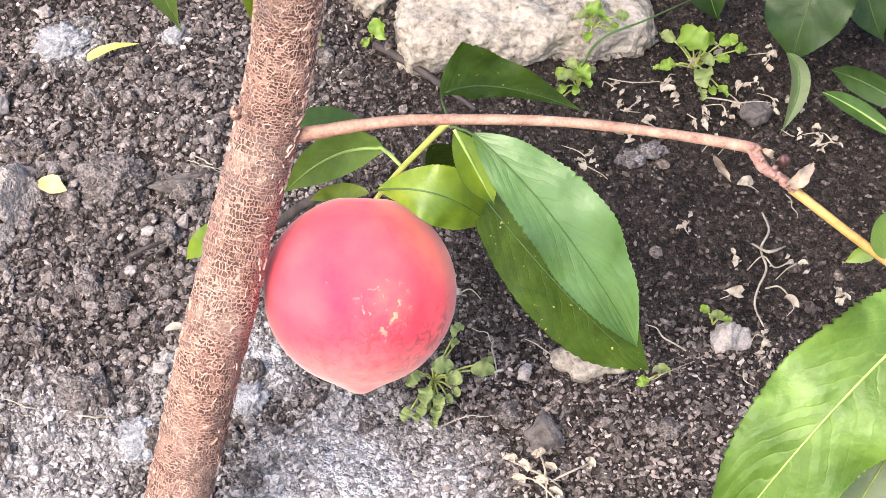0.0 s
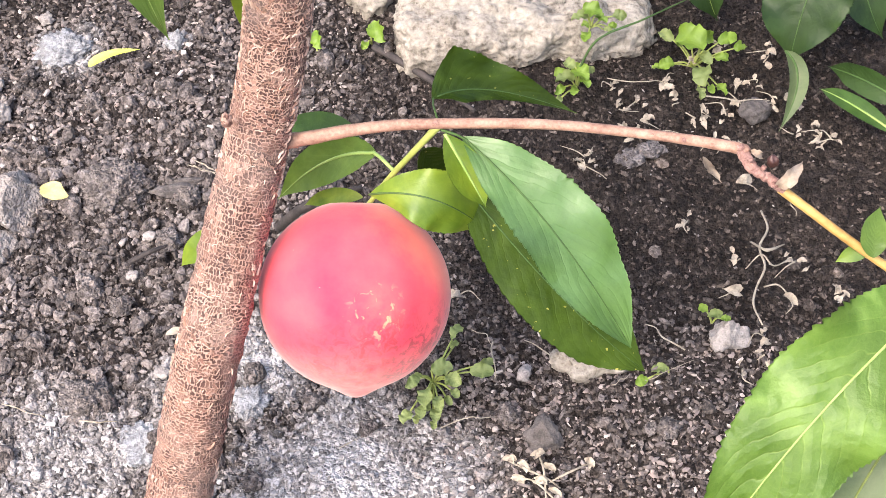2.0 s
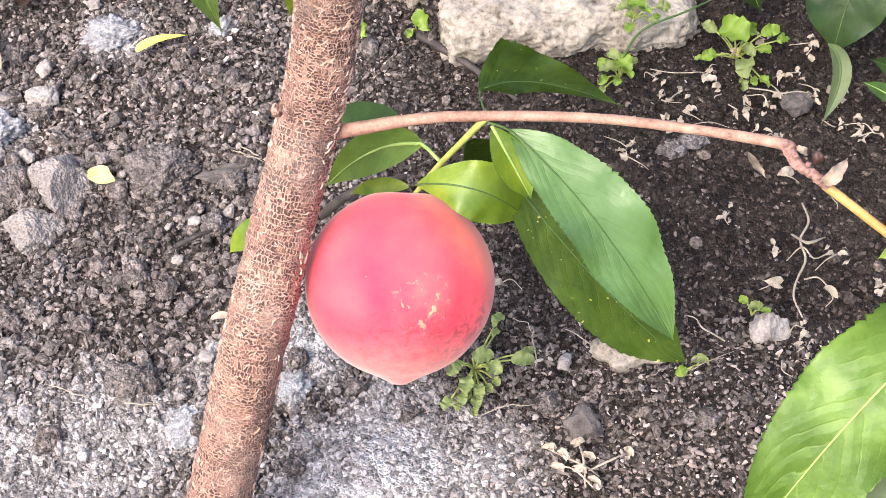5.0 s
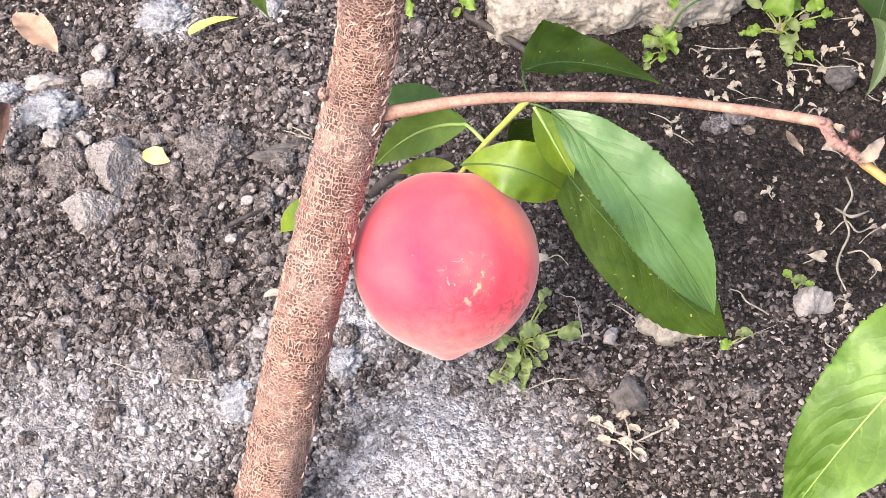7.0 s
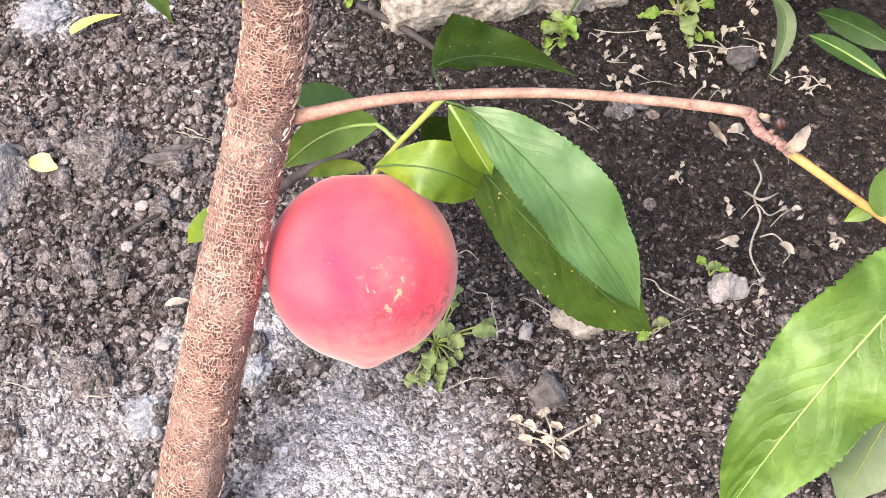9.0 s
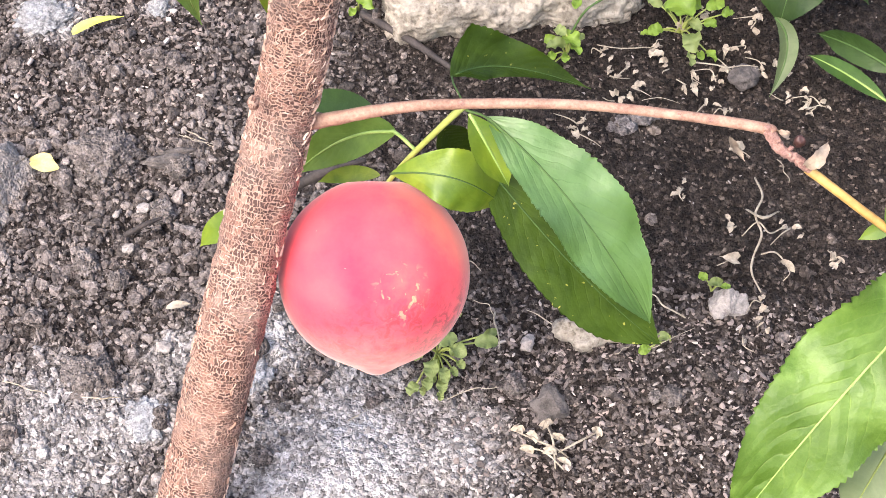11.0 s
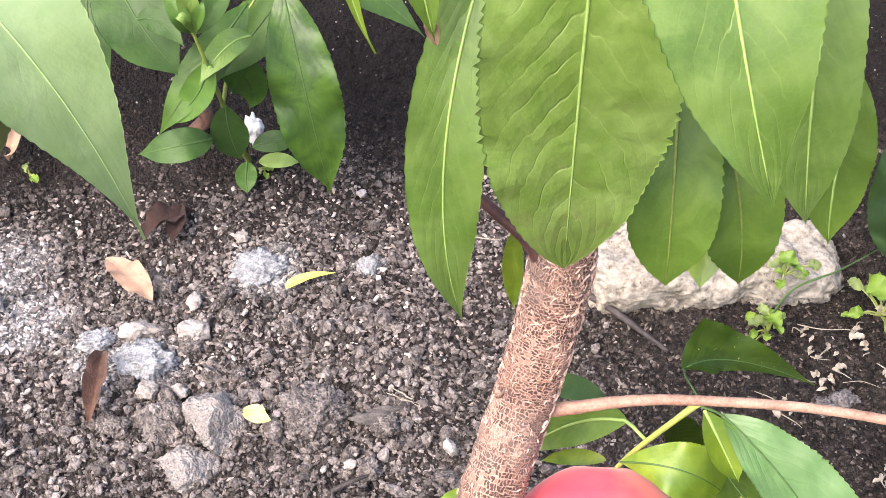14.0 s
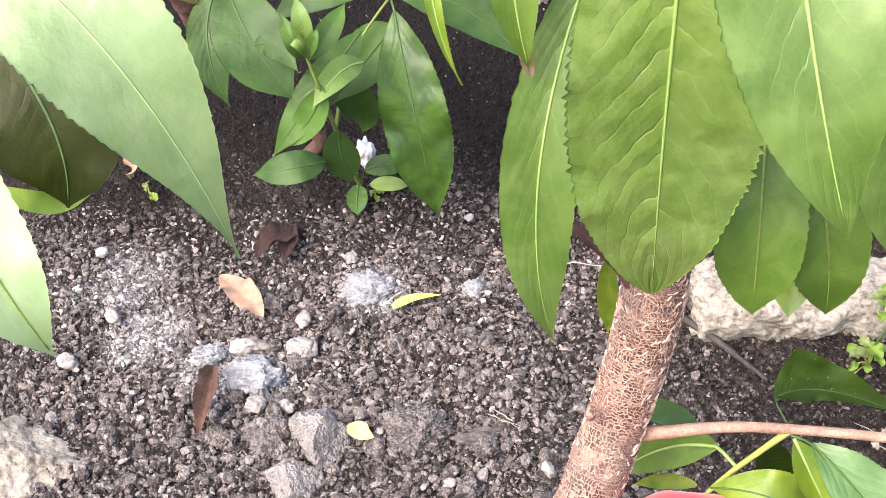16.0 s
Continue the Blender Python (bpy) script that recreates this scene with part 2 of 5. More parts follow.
def cells(nt, vec, scale):
    """Random grey per cell and distance from the cell's middle, for a crumbly surface."""
    n = node(nt, "ShaderNodeTexVoronoi", Scale=scale)
    nt.links.new(vec, n.inputs["Vector"])
    s = nt.nodes.new("ShaderNodeSeparateColor")
    nt.links.new(n.outputs["Color"], s.inputs[0])
    return s.outputs[0], n.outputs["Distance"]


def soil_colour(nt, both, sep):
    dry = ramp(nt, both, [(0.32, (0.010, 0.008, 0.007)), (0.48, (0.060, 0.048, 0.044)), (0.64, (0.150, 0.126, 0.117)), (0.86, (0.33, 0.288, 0.268))])
    damp = ramp(nt, both, [(0.34, (0.0055, 0.0042, 0.0034)), (0.52, (0.043, 0.0325, 0.0262)), (0.70, (0.112, 0.088, 0.072)), (0.88, (0.27, 0.222, 0.187))])
    ash = ramp(nt, both, [(0.33, (0.085, 0.080, 0.079)), (0.48, (0.275, 0.263, 0.262)), (0.68, (0.54, 0.525, 0.52))])
    col = mix(nt, sep.outputs[1], dry, damp)
    # loam ramp kept near black: shade beneath the foliage is put into it too
    wet_shade = ramp(nt, both, [(0.38, (0.003, 0.0022, 0.0018)), (0.62, (0.010, 0.0072, 0.0060)), (0.80, (0.028, 0.021, 0.017)), (0.92, (0.12, 0.096, 0.084))])
    col = mix(nt, sep.outputs[2], col, wet_shade)
    return mix(nt, sep.outputs[0], col, ash)


def soil_material(name, per_piece, pale=0.0, gap_shade=0.0):
    """Grey-brown garden soil; the vertex colour says where wood ash (red), damp earth (green) and sodden loam darkened
    for foliage shade (blue) lie.
    """
    m, nt, b = mat(name)
    v = object_vec(nt)
    at = nt.nodes.new("ShaderNodeVertexColor")
    at.layer_name = "stain"
    sep = nt.nodes.new("ShaderNodeSeparateColor")
    nt.links.new(at.outputs[0], sep.inputs[0])
    bent = node(nt, "ShaderNodeTexNoise", Scale=350.0, Detail=3.0)
    nt.links.new(v, bent.inputs["Vector"])
    mul = node(nt, "ShaderNodeVectorMath")
    mul.operation = "MULTIPLY_ADD"
    nt.links.new(bent.outputs["Color"], mul.inputs[0])
    mul.inputs[1].default_value = (0.003, 0.003, 0.003)
    nt.links.new(v, mul.inputs[2])
    r1, d1 = cells(nt, mul.outputs[0], 330.0)
    r2, d2 = cells(nt, mul.outputs[0], 760.0)
    n1 = noise_tex(nt, v, 45.0, 5.0, 0.68)
    n3 = noise_tex(nt, v, 560.0, 2.0, 0.6)
    if per_piece:
        r1 = nt.nodes.new("ShaderNodeNewGeometry").outputs["Random Per Island"]
    tone = calc(nt, "ADD", calc(nt, "MULTIPLY", r1, 0.34 if per_piece else 0.30), calc(nt, "ADD", calc(nt, "MULTIPLY", r2, 0.20), calc(nt, "ADD", calc(nt, "MULTIPLY", n1, 0.36 if per_piece else 0.38), calc(nt, "MULTIPLY", n3, 0.24))))
    # darkens the sheet seen between crumbs: shade of the gaps put into colour
    nt.links.new(mix(nt, calc(nt, "MULTIPLY", calc(nt, "SUBTRACT", 1.0, sep.outputs[0]), gap_shade), mix(nt, calc(nt, "MULTIPLY", calc(nt, "SUBTRACT", 1.0, sep.outputs[1]), pale), soil_colour(nt, tone, sep), (0.36, 0.325, 0.305)), (0.012, 0.009, 0.008)), b.inputs["Base Color"])
    b.inputs["Roughness"].default_value = 0.95
    b.inputs["Specular IOR Level"].default_value = 0.2
    relief = calc(nt, "ADD", calc(nt, "MULTIPLY", d2, -0.5), calc(nt, "ADD", calc(nt, "MULTIPLY", n3, 1.0), calc(nt, "MULTIPLY", d1, 0.0 if per_piece else -0.8)))
    bump(nt, b, relief, 1.0, 0.0026 if not per_piece else 0.0014)
    return m


def gravel_material():
    m, nt, b = mat("gravel_pinkish")
    r = nt.nodes.new("ShaderNodeNewGeometry").outputs["Random Per Island"]
    n = noise_tex(nt, object_vec(nt), 700.0, 3.0)
    both = calc(nt, "ADD", calc(nt, "MULTIPLY", r, 0.8), calc(nt, "MULTIPLY", n, 0.3))
    nt.links.new(ramp(nt, both, [(0.15, (0.05, 0.040, 0.037)), (0.45, (0.15, 0.125, 0.115)), (0.75, (0.27, 0.218, 0.198)), (0.98, (0.44, 0.395, 0.36))]), b.inputs["Base Color"])
    b.inputs["Roughness"].default_value = 0.9
    bump(nt, b, n, 0.6, 0.0008)
    return m


GRAVEL = gravel_material()


def chip_material():
    m, nt, b = mat("wood_ash_chip")
    r = nt.nodes.new("ShaderNodeNewGeometry").outputs["Random Per Island"]
    n = noise_tex(nt, object_vec(nt), 600.0, 3.0)
    nt.links.new(ramp(nt, calc(nt, "ADD", calc(nt, "MULTIPLY", r, 0.8), calc(nt, "MULTIPLY", n, 0.3)), [(0.15, (0.07, 0.064, 0.061)), (0.55, (0.20, 0.187, 0.183)), (1.0, (0.46, 0.445, 0.44))]), b.inputs["Base Color"])
    b.inputs["Roughness"].default_value = 0.95
    bump(nt, b, n, 0.6, 0.0008)
    return m


ASH_CHIP = chip_material()
# the sheet under the crumbs is darkened to stand for shade in its gaps
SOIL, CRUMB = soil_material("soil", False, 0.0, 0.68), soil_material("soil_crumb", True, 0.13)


def peach_material():
    m, nt, b = mat("peach_skin")
    v = object_vec(nt)
    sep = nt.nodes.new("ShaderNodeSeparateXYZ")
    nt.links.new(v, sep.inputs[0])
    n1 = noise_tex(nt, v, 34.0, 5.0, 0.6)
    n2 = noise_tex(nt, v, 190.0, 4.0, 0.62)
    col = ramp(nt, n1, [(0.33, (0.69, 0.050, 0.088)), (0.66, (0.77, 0.105, 0.122))])
    # orange-yellow ground colour on the shoulder by the stalk
    reach = calc(nt, "ADD", calc(nt, "MULTIPLY", sep.outputs[2], 17.0), calc(nt, "ADD", calc(nt, "MULTIPLY", sep.outputs[0], 17.0), calc(nt, "MULTIPLY", n1, 0.5)))
    col = mix(nt, ramp(nt, reach, [(0.78, (0, 0, 0)), (1.25, (0.28, 0.28, 0.28))]), col, (0.70, 0.30, 0.12))
    # paler mottled streak down the right cheek
    d = node(nt, "ShaderNodeVectorMath")
    d.operation = "DISTANCE"
    nt.links.new(v, d.inputs[0])
    d.inputs[1].default_value = (0.0090, -0.0325, -0.0065)
    near = ramp(nt, calc(nt, "MULTIPLY", d.outputs["Value"], 72.0), [(0.1, (1, 1, 1)), (0.95, (0, 0, 0))])
    streak = ramp(nt, noise_tex(nt, v, 75.0, 4.0, 0.6), [(0.42, (0, 0, 0)), (0.7, (1, 1, 1))])
    col = mix(nt, calc(nt, "MULTIPLY", calc(nt, "MULTIPLY", near, streak), 0.5), col, (0.78, 0.28, 0.18))
    fleck = ramp(nt, noise_tex(nt, v, 290.0, 2.5, 0.5, 0.6), [(0.575, (0, 0, 0)), (0.64, (1, 1, 1))])
    col = mix(nt, calc(nt, "MULTIPLY", calc(nt, "MULTIPLY", near, fleck), 0.8), col, (0.80, 0.50, 0.26))
    # dusky blotches towards the tip, then a pale downy sheen painted into the colour
    low = ramp(nt, calc(nt, "ADD", calc(nt, "MULTIPLY", sep.outputs[2], -28.0), calc(nt, "MULTIPLY", sep.outputs[0], 6.0)), [(0.15, (0, 0, 0)), (0.6, (1, 1, 1))])
    blot = ramp(nt, noise_tex(nt, v, 260.0, 5.0, 0.68, 0.8), [(0.46, (0, 0, 0)), (0.60, (1, 1, 1))])
    col = mix(nt, calc(nt, "MULTIPLY", calc(nt, "MULTIPLY", low, blot), 0.9), col, (0.30, 0.04, 0.055))
    pale = ramp(nt, calc(nt, "MULTIPLY", sep.outputs[2], -30.0), [(0.5, (0, 0, 0)), (1.0, (0.85, 0.85, 0.85))])
    col = mix(nt, calc(nt, "MULTIPLY", pale, n2), col, (0.78, 0.36, 0.30))
    dots = ramp(nt, noise_tex(nt, v, 520.0, 1.0, 0.5), [(0.80, (0, 0, 0)), (0.83, (1, 1, 1))])
    col = mix(nt, calc(nt, "MULTIPLY", dots, 0.4), col, (0.80, 0.42, 0.30))
    nt.links.new(col, b.inputs["Base Color"])
    b.inputs["Roughness"].default_value = 0.95
    b.inputs["Specular IOR Level"].default_value = 0.0
    b.inputs["Sheen Weight"].default_value = 0.62
    b.inputs["Sheen Roughness"].default_value = 0.40
    b.inputs["Sheen Tint"].default_value = (1.0, 0.74, 0.66, 1)
    b.inputs["Subsurface Weight"].default_value = 0.10
    b.inputs["Subsurface Radius"].default_value = (0.006, 0.002, 0.0015)
    b.inputs["Subsurface Scale"].default_value = 1.0
    bump(nt, b, n2, 0.2, 0.0007)
    return m


PEACH = peach_material()


def lime_material():
    m, nt, b = mat("limestone_pitted")
    v = object_vec(nt)
    n1, n2 = noise_tex(nt, v, 60.0, 5.0, 0.7), noise_tex(nt, v, 320.0, 3.0, 0.65)
    both = calc(nt, "ADD", calc(nt, "MULTIPLY", n1, 0.5), calc(nt, "MULTIPLY", n2, 0.5))
    col = ramp(nt, both, [(0.38, (0.092, 0.076, 0.058)), (0.49, (0.250, 0.218, 0.176)), (0.65, (0.40, 0.358, 0.300))])
    pit = node(nt, "ShaderNodeTexVoronoi", Scale=240.0)
    nt.links.new(v, pit.inputs["Vector"])
    hole = calc(nt, "MULTIPLY", ramp(nt, pit.outputs["Distance"], [(0.05, (1, 1, 1)), (0.17, (0, 0, 0))]), ramp(nt, n1, [(0.42, (1, 1, 1)), (0.58, (0, 0, 0))]))
    col = mix(nt, hole, col, (0.045, 0.036, 0.028))
    moss = ramp(nt, noise_tex(nt, v, 22.0, 5.0, 0.7), [(0.56, (0, 0, 0)), (0.70, (0.5, 0.5, 0.5))])
    col = mix(nt, moss, col, (0.16, 0.15, 0.06))
    nt.links.new(col, b.inputs["Base Color"])
    b.inputs["Roughness"].default_value = 0.92
    bump(nt, b, calc(nt, "SUBTRACT", both, calc(nt, "MULTIPLY", hole, 0.5)), 0.8, 0.003)
    return m


LIME = lime_material()
STONE_GREY = plain("stone_grey", (0.045, 0.038, 0.035), (0.14, 0.122, 0.113), 200, 0.9, 0.9, 0.002)
STONE_WHITE = plain("stone_white", (0.15, 0.130, 0.118), (0.44, 0.395, 0.365), 130, 0.9, 0.9, 0.003)
ASH_LUMP = plain("wood_ash_lump", (0.10, 0.10, 0.102), (0.46, 0.46, 0.475), 190, 0.95, 1.0, 0.003)
CLOD = soil_material("dry_clod", False, 0.22)
CLOD_PALE = soil_material("pale_dry_clod", False, 0.72)
FALLEN_YELLOW = plain("fallen_leaf_yellow", (0.46, 0.36, 0.12), (0.62, 0.53, 0.25), 120, 0.6, 0.3)
FALLEN_LIME = plain("fallen_leaf_lime", (0.40, 0.46, 0.06), (0.58, 0.60, 0.13), 120, 0.6, 0.3)
FALLEN_TAN = plain("fallen_leaf_tan", (0.24, 0.138, 0.088), (0.36, 0.235, 0.155), 80, 0.65, 0.4)
FALLEN_BROWN = plain("dead_leaf_brown", (0.010, 0.004, 0.003), (0.036, 0.015, 0.011), 90, 0.95, 0.6)
DRY = plain("dry_straw", (0.19, 0.155, 0.11), (0.42, 0.37, 0.29), 150, 0.8, 0.4)
PETAL = plain("dry_petal", (0.21, 0.172, 0.125), (0.42, 0.365, 0.29), 200, 0.8, 0.4)
OLD_WOOD = plain("old_brown_bark", (0.045, 0.020, 0.013), (0.135, 0.068, 0.046), 110, 0.85, 0.9, 0.002)
DARK_STICK = plain("dark_stick_bark", (0.018, 0.014, 0.013), (0.065, 0.052, 0.047), 120, 0.8, 0.7)
WEED = leaf_material("weed_leaf", (0.15, 0.26, 0.024), (0.27, 0.40, 0.055), (0.32, 0.44, 0.10), back=0.35, veins=0.15, count=5.0)
WEED_PALE = leaf_material("weed_leaf_pale", (0.17, 0.23, 0.065), (0.32, 0.38, 0.13), (0.35, 0.42, 0.17), back=0.35, veins=0.15, count=5.0)
WHITE_BIT = plain("white_scrap", (0.55, 0.53, 0.53), (0.78, 0.77, 0.78), 200, 0.7, 0.3)


# ---- builders ----
def part(name, bm, material, parent=None, label="", smooth=True):
    me = bpy.data.meshes.new(name)
    bm.to_mesh(me)
    bm.free()
    me.materials.append(material)
    if smooth:
        me.shade_smooth()
    ob = new(name, me)
    ob.parent = parent
    return tagged(ob, label)


def thing(name, label, category, group="", kind=""):
    return tagged(new(name), label, category, group, kind)


def spline(points, n):
    """n points along a smooth curve through the given ones."""
    p = [Vector(q) for q in points]
    p = [2 * p[0] - p[1], *p, 2 * p[-1] - p[-2]]
    out, spans = [], len(p) - 3
    for i in range(n):
        s = i / (n - 1) * spans
        k = min(int(s), spans - 1)
        t = s - k
        a, b, c, d = p[k:k + 4]
        out.append(0.5 * (2 * b + (c - a) * t + (2 * a - 5 * b + 4 * c - d) * t * t + (3 * b - a - 3 * c + d) * t ** 3))
    return out


def tube(points, radii, rings=24, sides=10, rough=0.0, scale=200.0, bm=None, wrap=0.0):
    """A closed tube along a smooth curve; radii are spread evenly along it."""
    bm = bm or bmesh.new()
    path = spline(points, rings)
    if wrap:
        skin_uv = bm.loops.layers.uv.new("UVMap")
        run = [0.0]
        for p, q in zip(path, path[1:]):
            run.append(run[-1] + (q - p).length)
    loops, ref = [], None
    for i, c in enumerate(path):
        d = (path[min(i + 1, rings - 1)] - path[max(i - 1, 0)]).normalized()
        if ref is None:
            ref = d.orthogonal().normalized()
        ref = (ref - d * ref.dot(d)).normalized()
        side = d.cross(ref)
        s = i / (rings - 1) * (len(radii) - 1)
        k = min(int(s), len(radii) - 2)
        r = radii[k] + (radii[k + 1] - radii[k]) * (s - k)
        loop = []
        for j in range(sides):
            a = 2 * math.pi * j / sides
            w = ref * math.cos(a) + side * math.sin(a)
            rr = r * (1 + rough * noise.noise((c + w * r) * scale)) if rough else r
            loop.append(bm.verts.new(c + w * rr))
        loops.append(loop)
    for a, b in zip(loops, loops[1:]):
        for j in range(sides):
            f = bm.faces.new((a[j], a[(j + 1) % sides], b[(j + 1) % sides], b[j]))
            if wrap:
                for l, (du, dv) in zip(f.loops, ((0, 0), (1, 0), (1, 1), (0, 1))):
                    l[skin_uv].uv = ((j + du) / sides * wrap, run[loops.index(a) + dv])
    bm.faces.new(loops[0][::-1])
    bm.faces.new(loops[-1])
    return bm


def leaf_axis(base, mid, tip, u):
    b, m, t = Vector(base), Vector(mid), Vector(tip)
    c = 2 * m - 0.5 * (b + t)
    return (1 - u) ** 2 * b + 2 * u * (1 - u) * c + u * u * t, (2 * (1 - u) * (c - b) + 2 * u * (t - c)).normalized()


VIEW = Vector((0.02, -0.62, 0.78))


def leaf_blade(base, mid, tip, width, face=None, fold=0.18, twist=0.0, wave=0.05, teeth=0.011, full=0.45, seed=0, nu=96, nv=7, point=0.9, tip_in=0.0, lop=(1.0, 1.0), peak=False, tail=None):
    """A lanceolate blade with a folded midrib, wavy margin and fine teeth; two skins joined at the rim."""
    face = Vector(face or VIEW).normalized()
    rows, thick = [], 0.00018
    rng = random.Random(seed)
    ph, ph2 = rng.uniform(0, 6), rng.uniform(0, 6)
    for i in range(nu + 1):
        u = i / nu
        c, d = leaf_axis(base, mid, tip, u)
        side = d.cross(face).normalized()
        up = side.cross(d).normalized()
        tw = radians(twist) * (u - 0.4)
        side, up = side * math.cos(tw) + up * math.sin(tw), up * math.cos(tw) - side * math.sin(tw)
        a = full / (1 - full)
        w = (u ** (point * a) * (1 - u) ** point) / (full ** (point * a) * (1 - full) ** point)
        if peak:
            w = (u / full) ** 0.95 if u < full else ((1 - u) / (1 - full)) ** 0.85
        if tail:
            w *= 1 - (1 - tail[2]) * min(1.0, max(0.0, (u - tail[0]) / (tail[1] - tail[0])))
        w *= (1 - (max(0.0, u - 0.7) / 0.3) ** 2) ** tip_in if tip_in and u < 1 else 1
        w = width * 0.5 * max(min(w, 1.0), 0.02)
        row = []
        for j in range(-nv, nv + 1):
            v = math.copysign(1.0, j) if abs(j) == nv else 0.97 * j / (nv - 1)
            ww = w * lop[j > 0] * (1 + (teeth * (-1.6, -0.3, 0.9, 1.7)[i % 4] * (0.6 + 0.8 * noise.noise((i // 4 * 1.37, seed, 0.5)) ** 2 * 4) if abs(j) == nv else 0))
            lift = abs(v) ** 1.3 * fold * w + wave * w * v * v * (math.sin(u * 13 + ph + (1.3 if j > 0 else 0)) + 0.5 * math.sin(u * 27 + ph2 + j * 0.2))
            lift += 0.07 * abs(v) * w * noise.noise((c + side * v * w) * 90)
            row.append((c + side * v * ww + up * lift, up, u, v))
        rows.append(row)
    bm = bmesh.new()
    uvl = bm.loops.layers.uv.new("UVMap")
    top = [[bm.verts.new(p) for p, n, u, v in r] for r in rows]
    low = [[bm.verts.new(p - n * thick) for p, n, u, v in r] for r in rows]
    m = 2 * nv

    def quad(vs, ids):
        f = bm.faces.new(vs)
        for l, (i, j) in zip(f.loops, ids):
            l[uvl].uv = (i / nu, 0.5 + 0.5 * (math.copysign(1.0, j - nv) if abs(j - nv) == nv else 0.97 * (j - nv) / (nv - 1)))

    for i in range(nu):
        for j in range(m):
            ids = [(i, j), (i + 1, j), (i + 1, j + 1), (i, j + 1)]
            quad([top[a][b] for a, b in ids][::-1], ids[::-1])
            quad([low[a][b] for a, b in ids], ids)
        for j in (0, m):
            ids = [(i, j), (i + 1, j), (i + 1, j), (i, j)]
            vs = [top[i][j], top[i + 1][j], low[i + 1][j], low[i][j]]
            quad(vs if j else vs[::-1], ids)
    return bm


def leaf(parent, material, rib, base, mid, tip, width, label="", face=None, stalk=None, ribr=0.0006, name="leaf", **kw):
    """A leaf under a plant: the blade, and its midrib (with the stalk) as a part of its own."""
    kw.setdefault("tip_in", 0.5)
    ob = part(name, leaf_blade(base, mid, tip, width, face, **kw), material, parent, label)
    if rib:
        f = Vector(face or VIEW).normalized()
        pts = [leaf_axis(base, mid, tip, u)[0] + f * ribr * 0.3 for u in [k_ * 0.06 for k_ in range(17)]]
        if stalk:
            pts = [*[Vector(s) for s in stalk], *pts]
        part("midrib", tube(pts, [ribr * 1.25, ribr, ribr * 0.7, ribr * 0.25], 26, 6), rib, ob)
    return ob


def knobs(q, scale):
    """Lumpy relief: a rounded knob of random height in every cell, with a cleft between them."""
    dist, pts = noise.voronoi(q * scale)
    high = noise.cell(pts[0] * 3.7)
    return min(1.0, (dist[1] - dist[0]) * 1.9) ** 0.6 * (0.25 + 0.75 * abs(high))


def lump(center, size, seed=0, squash=0.7, rough=0.35, sub=3, turn=0.0, freq=1.6, flat=False, grain=0.0):
    """An irregular stone or clod with its foot in the soil."""
    bm = bmesh.new()
    bmesh.ops.create_icosphere(bm, subdivisions=sub, radius=1)
    off = Vector((seed * 7.3, seed * 3.1, seed * 1.7))
    sx, sy, sz = size if isinstance(size, tuple) else (size, size * 0.85, size * squash)
    rot = Matrix.Rotation(turn, 3, "Z")
    for v in bm.verts:
        d = v.co.normalized()
        n = noise.noise(d * freq + off) + 0.5 * noise.noise(d * freq * 2.3 + off) + 0.36 * noise.noise(d * freq * 5 + off) + 0.26 * noise.noise(d * freq * 11 + off)
        p = d * (1 + rough * n)
        if grain:
            p += d * grain * (knobs(d + off, 4.0) + 0.6 * knobs(d - off, 9.0) - 0.6)
        if flat:
            p.z = max(-0.5, min(p.z, 0.72 + 0.12 * n))
        v.co = rot @ Vector((p.x * sx, p.y * sy, p.z * sz)) + Vector(center)
    return bm


# ---- ground ----
ASHES = [((-0.0397, 0.3567, 0.0000), 0.045, 1.0), ((-0.0043, 0.3534, 0.0000), 0.03, 0.8), ((-0.0728, 0.4196, 0.0000), 0.022, 0.9), ((-0.1302, 0.3860, 0.0000), 0.013, 1.0), ((-0.1807, 0.6263, 0.0000), 0.016, 1.0),
         ((-0.1730, 0.3859, 0.0000), 0.03, 0.45), ((-0.0828, 0.4029, 0.0000), 0.010, 0.8), ((-0.3180, 0.6351, 0.0000), 0.025, 0.5), ((-0.2299, 0.5662, 0.0000), 0.014, 0.8), ((-0.2698, 0.5787, 0.0000), 0.012, 0.6), ((-0.1234, 0.6236, 0.0000), 0.008, 0.8),
         ((-0.1651, 0.3836, 0.0000), 0.038, 0.65), ((-0.0106, 0.3434, 0.0000), 0.026, 0.6), ((-0.0600, 0.3401, 0.0000), 0.036, 1.0), ((-0.2134, 0.3675, 0.0000), 0.05, 0.62), ((-0.1670, 0.3647, 0.0000), 0.03, 0.65), ((-0.115, 0.415, 0.0), 0.018, 0.6), ((-0.30, 0.60, 0.0), 0.022, 0.7), ((-0.25, 0.572, 0.0), 0.020, 0.7)]


def soft(v):
    return 0.5 + 0.5 * math.tanh(v / 2)


